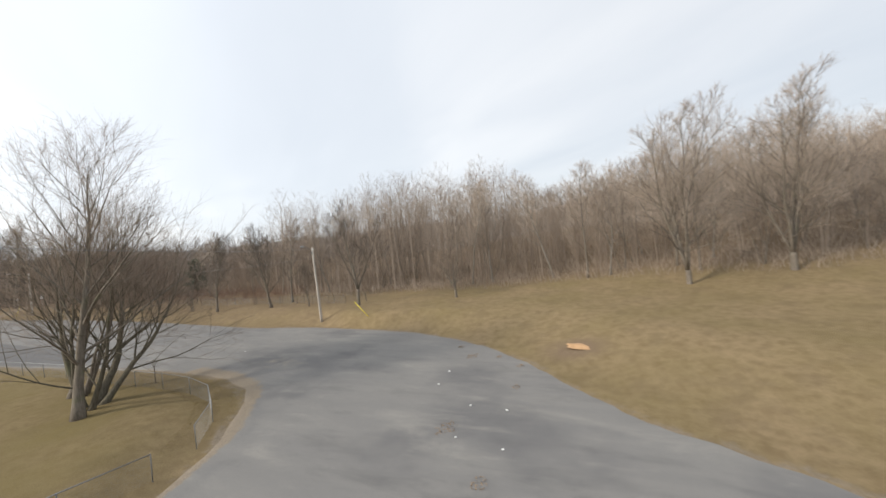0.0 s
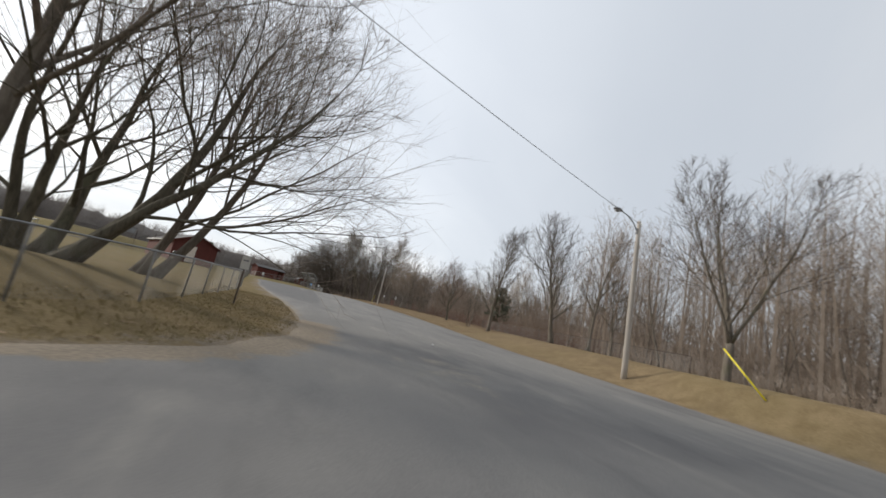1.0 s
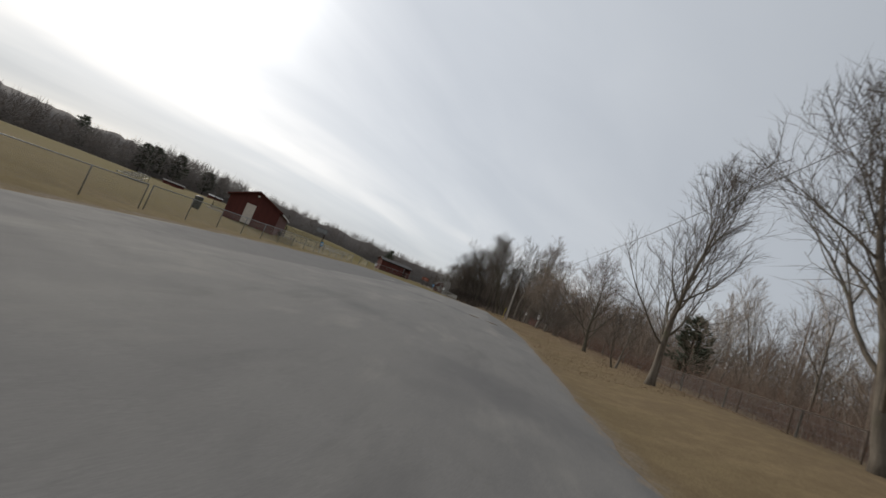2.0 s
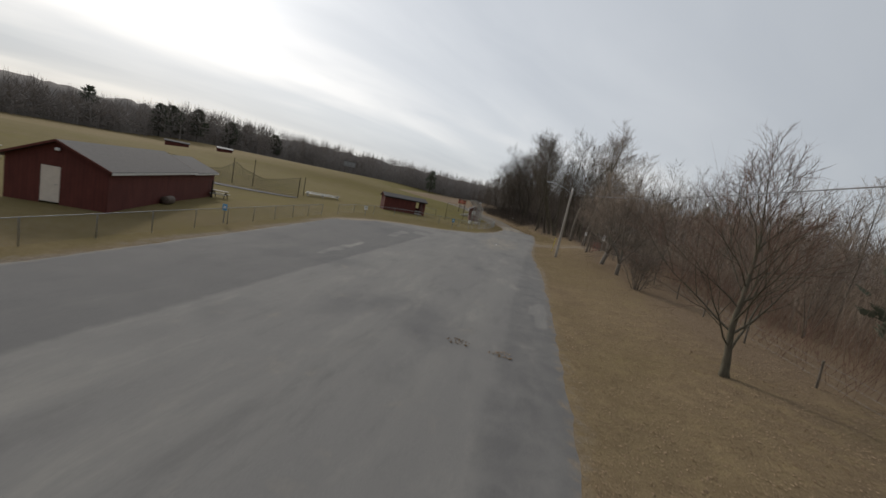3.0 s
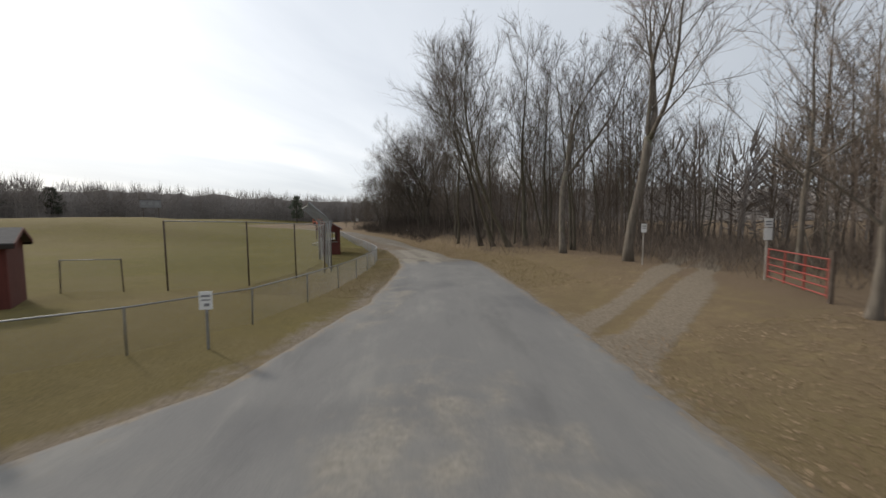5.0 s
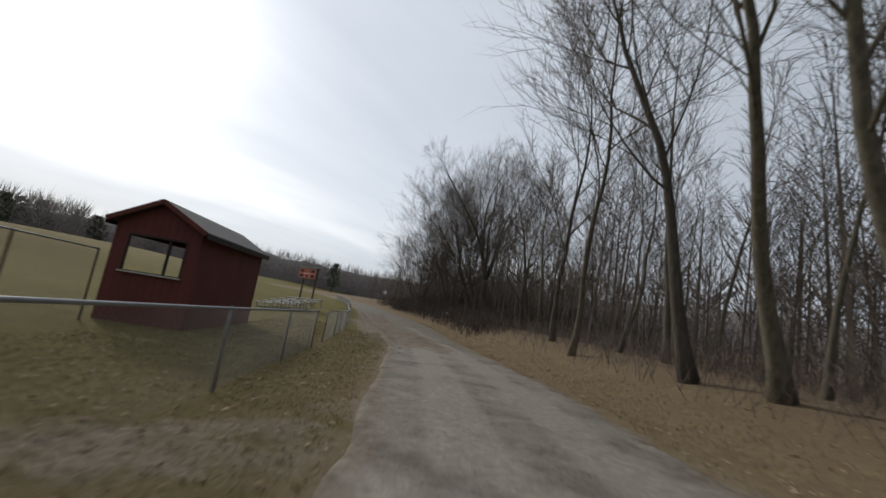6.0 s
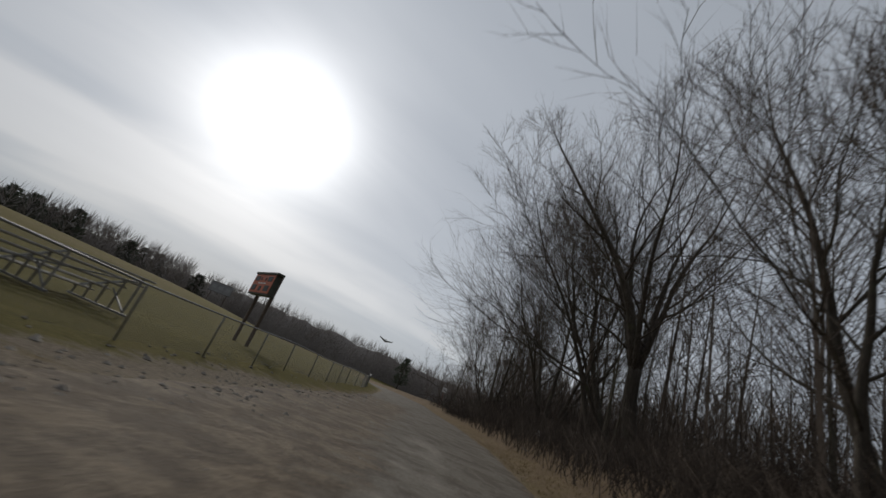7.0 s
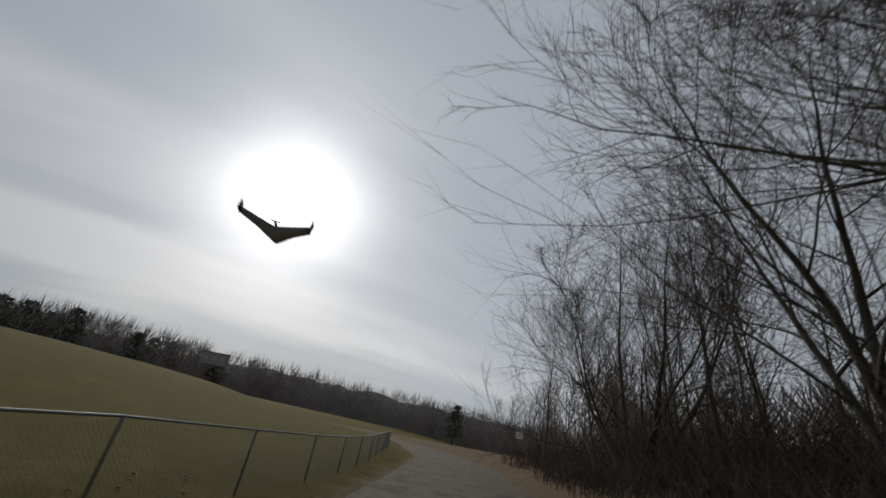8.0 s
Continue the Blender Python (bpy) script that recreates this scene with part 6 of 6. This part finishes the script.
# ---- flying wing, hanging in the air above the lane ----
def flying_wing(m4):
    ob = thing("flying_wing", m4, "foam flying wing model, greyed for haze, with upright winglets", "model aircraft")
    w = Mesh()
    secs = [(-0.5, -0.20, 0.14, 0.010), (-0.26, -0.06, 0.20, 0.018), (-0.07, 0.10, 0.30, 0.035), (0, 0.15, 0.33, 0.045), (0.07, 0.10, 0.30, 0.035), (0.26, -0.06, 0.20, 0.018), (0.5, -0.20, 0.14, 0.010)]
    for x, lead, chord, th in secs:
        dz = abs(x) * 0.05
        w.v += [(x, lead, dz), (x, lead - chord * 0.3, dz + th), (x, lead - chord, dz), (x, lead - chord * 0.3, dz - th * 0.7)]
    for i in range(len(secs) - 1):
        for k in range(4):
            a, b = i * 4 + k, i * 4 + (k + 1) % 4
            w.f.append((a, b, b + 4, a + 4))
    w.f += [(3, 2, 1, 0), tuple(len(w.v) - 4 + k for k in range(4))]
    w.smooth = True
    part("wing", w, FOAM, ob)
    for s in (-0.5, 0.5):
        f = Mesh().prism([(-0.006, -0.03), (0.006, -0.03), (0.006, 0.085), (-0.006, 0.085)], -0.35, -0.23)
        f.v = [(x + s, y - 0.04 * (z > 0), z + 0.02) for x, y, z in f.v]
        part("winglet", f, BLACK, ob)
    part("pod", Mesh().box((0, 0.02, 0.06), (0.07, 0.22, 0.05), None, 0.02), BLACK, ob)
    part("motor", Mesh().tube([(0, -0.16, 0.03), (0, -0.24, 0.03)], 0.02, 8), GALV, ob)
    part("propeller", Mesh().beam((-0.075, -0.245, 0.03), (0.075, -0.245, 0.03), 0.006, 0.018), BLACK, ob)
    part("camera_mast", Mesh().tube([(0.02, -0.05, 0.04), (0.02, -0.06, 0.13)], 0.006, 5), BLACK, ob)


flying_wing(Matrix.Translation((-13.72, 110.45, 2.74)) @ pose(0, 0, 0, -24, 6, 29) @ Matrix.Scale(0.91, 4))


# ---- litter and small marks ----
def scatter(name, seed, count, where, size, material, label, category, tilt=0.5):
    """Small curled pieces strewn over the ground, as one mass."""
    rng = random.Random(seed)
    m = Mesh()
    for _ in range(count):
        x, y = where(rng)
        p = at(x, y, 0.02)
        s = size * rng.uniform(0.5, 1.3)
        a = rng.uniform(0, 6.283)
        u = Vector((math.cos(a), math.sin(a), rng.uniform(-tilt, tilt))) * s
        v = Vector((-math.sin(a), math.cos(a), rng.uniform(-tilt, tilt))) * s * 0.6
        i0 = len(m.v)
        m.v += [tuple(p - u), tuple(p + v + Vector((0, 0, s * 0.3))), tuple(p + u), tuple(p - v + Vector((0, 0, s * 0.3)))]
        m.f += [(i0, i0 + 1, i0 + 3), (i0 + 1, i0 + 2, i0 + 3)]
    solid(name, m, material, Matrix.Identity(4), label, category, kind="stuff")


scatter("leaf_litter", 81, 42000, strip(-20, 40, 0.2, 12), 0.033, LEAF, "dry brown leaves strewn over the grass", "leaves")
scatter("leaf_litter", 82, 7000, strip(46, 120, 0.3, 8), 0.04, LEAF, "dry brown leaves below the lane trees", "leaves")


def left_verge(rng):
    y = rng.uniform(46, 84)
    return left_edge(y) - rng.uniform(0.1, 6), y


scatter("leaf_litter", 83, 2600, left_verge, 0.04, LEAF, "dry leaves on the verge below the fence", "leaves")


def island(rng):
    y = rng.uniform(-53, -30)
    return left_edge(y) - rng.uniform(0.1, 3.5), y


scatter("leaf_litter", 84, 450, island, 0.035, LEAF, "dry leaves caught along the island fence", "leaves")


def tufts(name, seed, count, where, h, label):
    rng = random.Random(seed)
    m = Mesh()
    for _ in range(count):
        x, y = where(rng)
        p = at(x, y, -0.01)
        for _ in range(3):
            a = rng.uniform(0, 6.283)
            k = rng.uniform(0.2, 0.8)
            w = Vector((math.cos(a + 1.57), math.sin(a + 1.57), 0)) * 0.006
            q = p + Vector((rng.uniform(-0.04, 0.04), rng.uniform(-0.04, 0.04), 0))
            t = q + Vector((math.cos(a) * k, math.sin(a) * k, 1)) * h * rng.uniform(0.5, 1.2)
            i0 = len(m.v)
            m.v += [tuple(q - w), tuple(q + w), tuple(t)]
            m.f.append((i0, i0 + 1, i0 + 2))
    solid(name, m, BLADE, Matrix.Identity(4), label, "grass", kind="stuff")


tufts("grass_tufts", 91, 22000, left_verge, 0.06, "short dry grass on the lane's verge")
tufts("grass_tufts", 92, 10000, strip(48, 110, 0.1, 3.5), 0.09, "dry grass along the bank")
tufts("grass_tufts", 93, 9000, island, 0.07, "short tan grass on the island")

rng = random.Random(17)
for x, y, s in ((0.6, 28.2, 0.10), (-5.7, -61.7, 0.06), (-8.1, -64.7, 0.07), (-8.2, -66.7, 0.07), (-11.4, -65.2, 0.05), (-11.8, -67.5, 0.06), (-3.4, -61.4, 0.08), (7.6, -51.1, 0.05), (-2.2, -40.2, 0.05)):
    m = Mesh().box((0, 0, 0.02), (s * 2, s * 1.3, 0.04), Matrix.Rotation(rng.uniform(0, 3), 3, "Z"), 0.015)
    solid("litter_scrap", m, WHITE, Matrix.Translation((x, y, road_level(y) + 0.08)), "crumpled white scrap lying on the asphalt", "litter", "litter scraps")
bag = Mesh()
rb = random.Random(2)
bag.tube([(0, 0, 0), (0.03, 0, 0.12), (0.0, 0.04, 0.3), (0.1, 0, 0.42)], [0.14, 0.24, 0.2, 0.05], 9)
bag.v = [(x + rb.uniform(-0.03, 0.03), y + rb.uniform(-0.03, 0.03), z + rb.uniform(-0.02, 0.02)) for x, y, z in bag.v]
solid("plastic_bag", bag, WHITE, place(-2.9, 116.3, 0, 0.0), "white plastic bag caught in the undergrowth", "bag")
solid("fallen_branch", Mesh().tube([(0, 0, 0.05), (1.2, 0.1, 0.09), (2.6, -0.15, 0.06)], [0.03, 0.028, 0.015], 6), BARK_PALE, place(-3.2, 109.5, 100), "pale fallen branch on the bank", "branch")

# dead leaves lying in clumps on the asphalt, and the bare sand patch beside the lot
clumps = Mesh()
cl = random.Random(31)
for x, y, r in ((0.0, -61.8, 0.45), (2.3, -60.0, 0.25), (3.6, -61.4, 0.25), (0.2, -63.8, 0.22), (-1.5, -65.8, 0.22), (-5.1, -66.4, 0.2), (-10.7, -64.4, 0.5), (-14.2, -67.3, 0.3), (2.6, -4.2, 0.3), (4.2, -4.3, 0.3)):
    for _ in range(int(110 * r)):
        a, d = cl.uniform(0, 6.28), r * math.sqrt(cl.random())
        q = Vector((x + math.cos(a) * d * 1.5, y + math.sin(a) * d, road_level(y) + 0.06 + cl.uniform(0, 0.04)))
        clumps.spike(q, q + Vector((cl.uniform(-0.13, 0.13), cl.uniform(-0.13, 0.13), 0.03)), 0.02)
solid("leaf_clumps", clumps, LEAF, Matrix.Identity(4), "small brown clumps of dead leaves on the asphalt", "leaves", kind="stuff")
mound = Mesh()
mr = random.Random(4)
for k in range(5):
    for j in range(18):
        a = 2 * math.pi * j / 18
        d = (1 - k / 5) * (1.0 + 0.22 * mr.uniform(-1, 1))
        mound.v.append((math.cos(a) * d * 1.25, math.sin(a) * d * 0.75, -0.05 + 0.03 * k + 0.02 * mr.random()))
for k in range(4):
    mound.f += [(k * 18 + j, k * 18 + (j + 1) % 18, k * 18 + 18 + (j + 1) % 18, k * 18 + 18 + j) for j in range(18)]
mound.f.append(tuple(range(72, 90)))
mound.smooth = True
solid("sand_patch", mound, SAND, place(2.2, -69.4, 60), "low patch of bare orange sand in the grass", "sand")

# loose stones on the dirt beside the gravel lane
stones = Mesh()
sr = random.Random(41)
for _ in range(1500):
    y = sr.uniform(74, 113)
    x = left_edge(y) + sr.triangular(-2.6, 4.5, 0.2)
    r = sr.uniform(0.012, 0.05) * (1.6 if sr.random() < 0.06 else 1)
    inside = x > left_edge(y) + 0.3
    c = Vector((x, y, (road_level(y) + 0.05) if inside else height(x, y) + 0.01))
    i0 = len(stones.v)
    for dx, dy, dz in ((1, 0, 0), (0, 1, 0), (-1, 0, 0), (0, -1, 0), (0, 0, 0.7), (0, 0, -0.5)):
        k = r * sr.uniform(0.7, 1.3)
        stones.v.append(tuple(c + Vector((dx * k * 1.3, dy * k, dz * k))))
    stones.f += [(i0 + a, i0 + (a + 1) % 4, i0 + 4) for a in range(4)] + [(i0 + (a + 1) % 4, i0 + a, i0 + 5) for a in range(4)]
solid("loose_stones", stones, STONE, Matrix.Identity(4), "loose grey and brown stones on the dirt verge", "stones", kind="stuff")
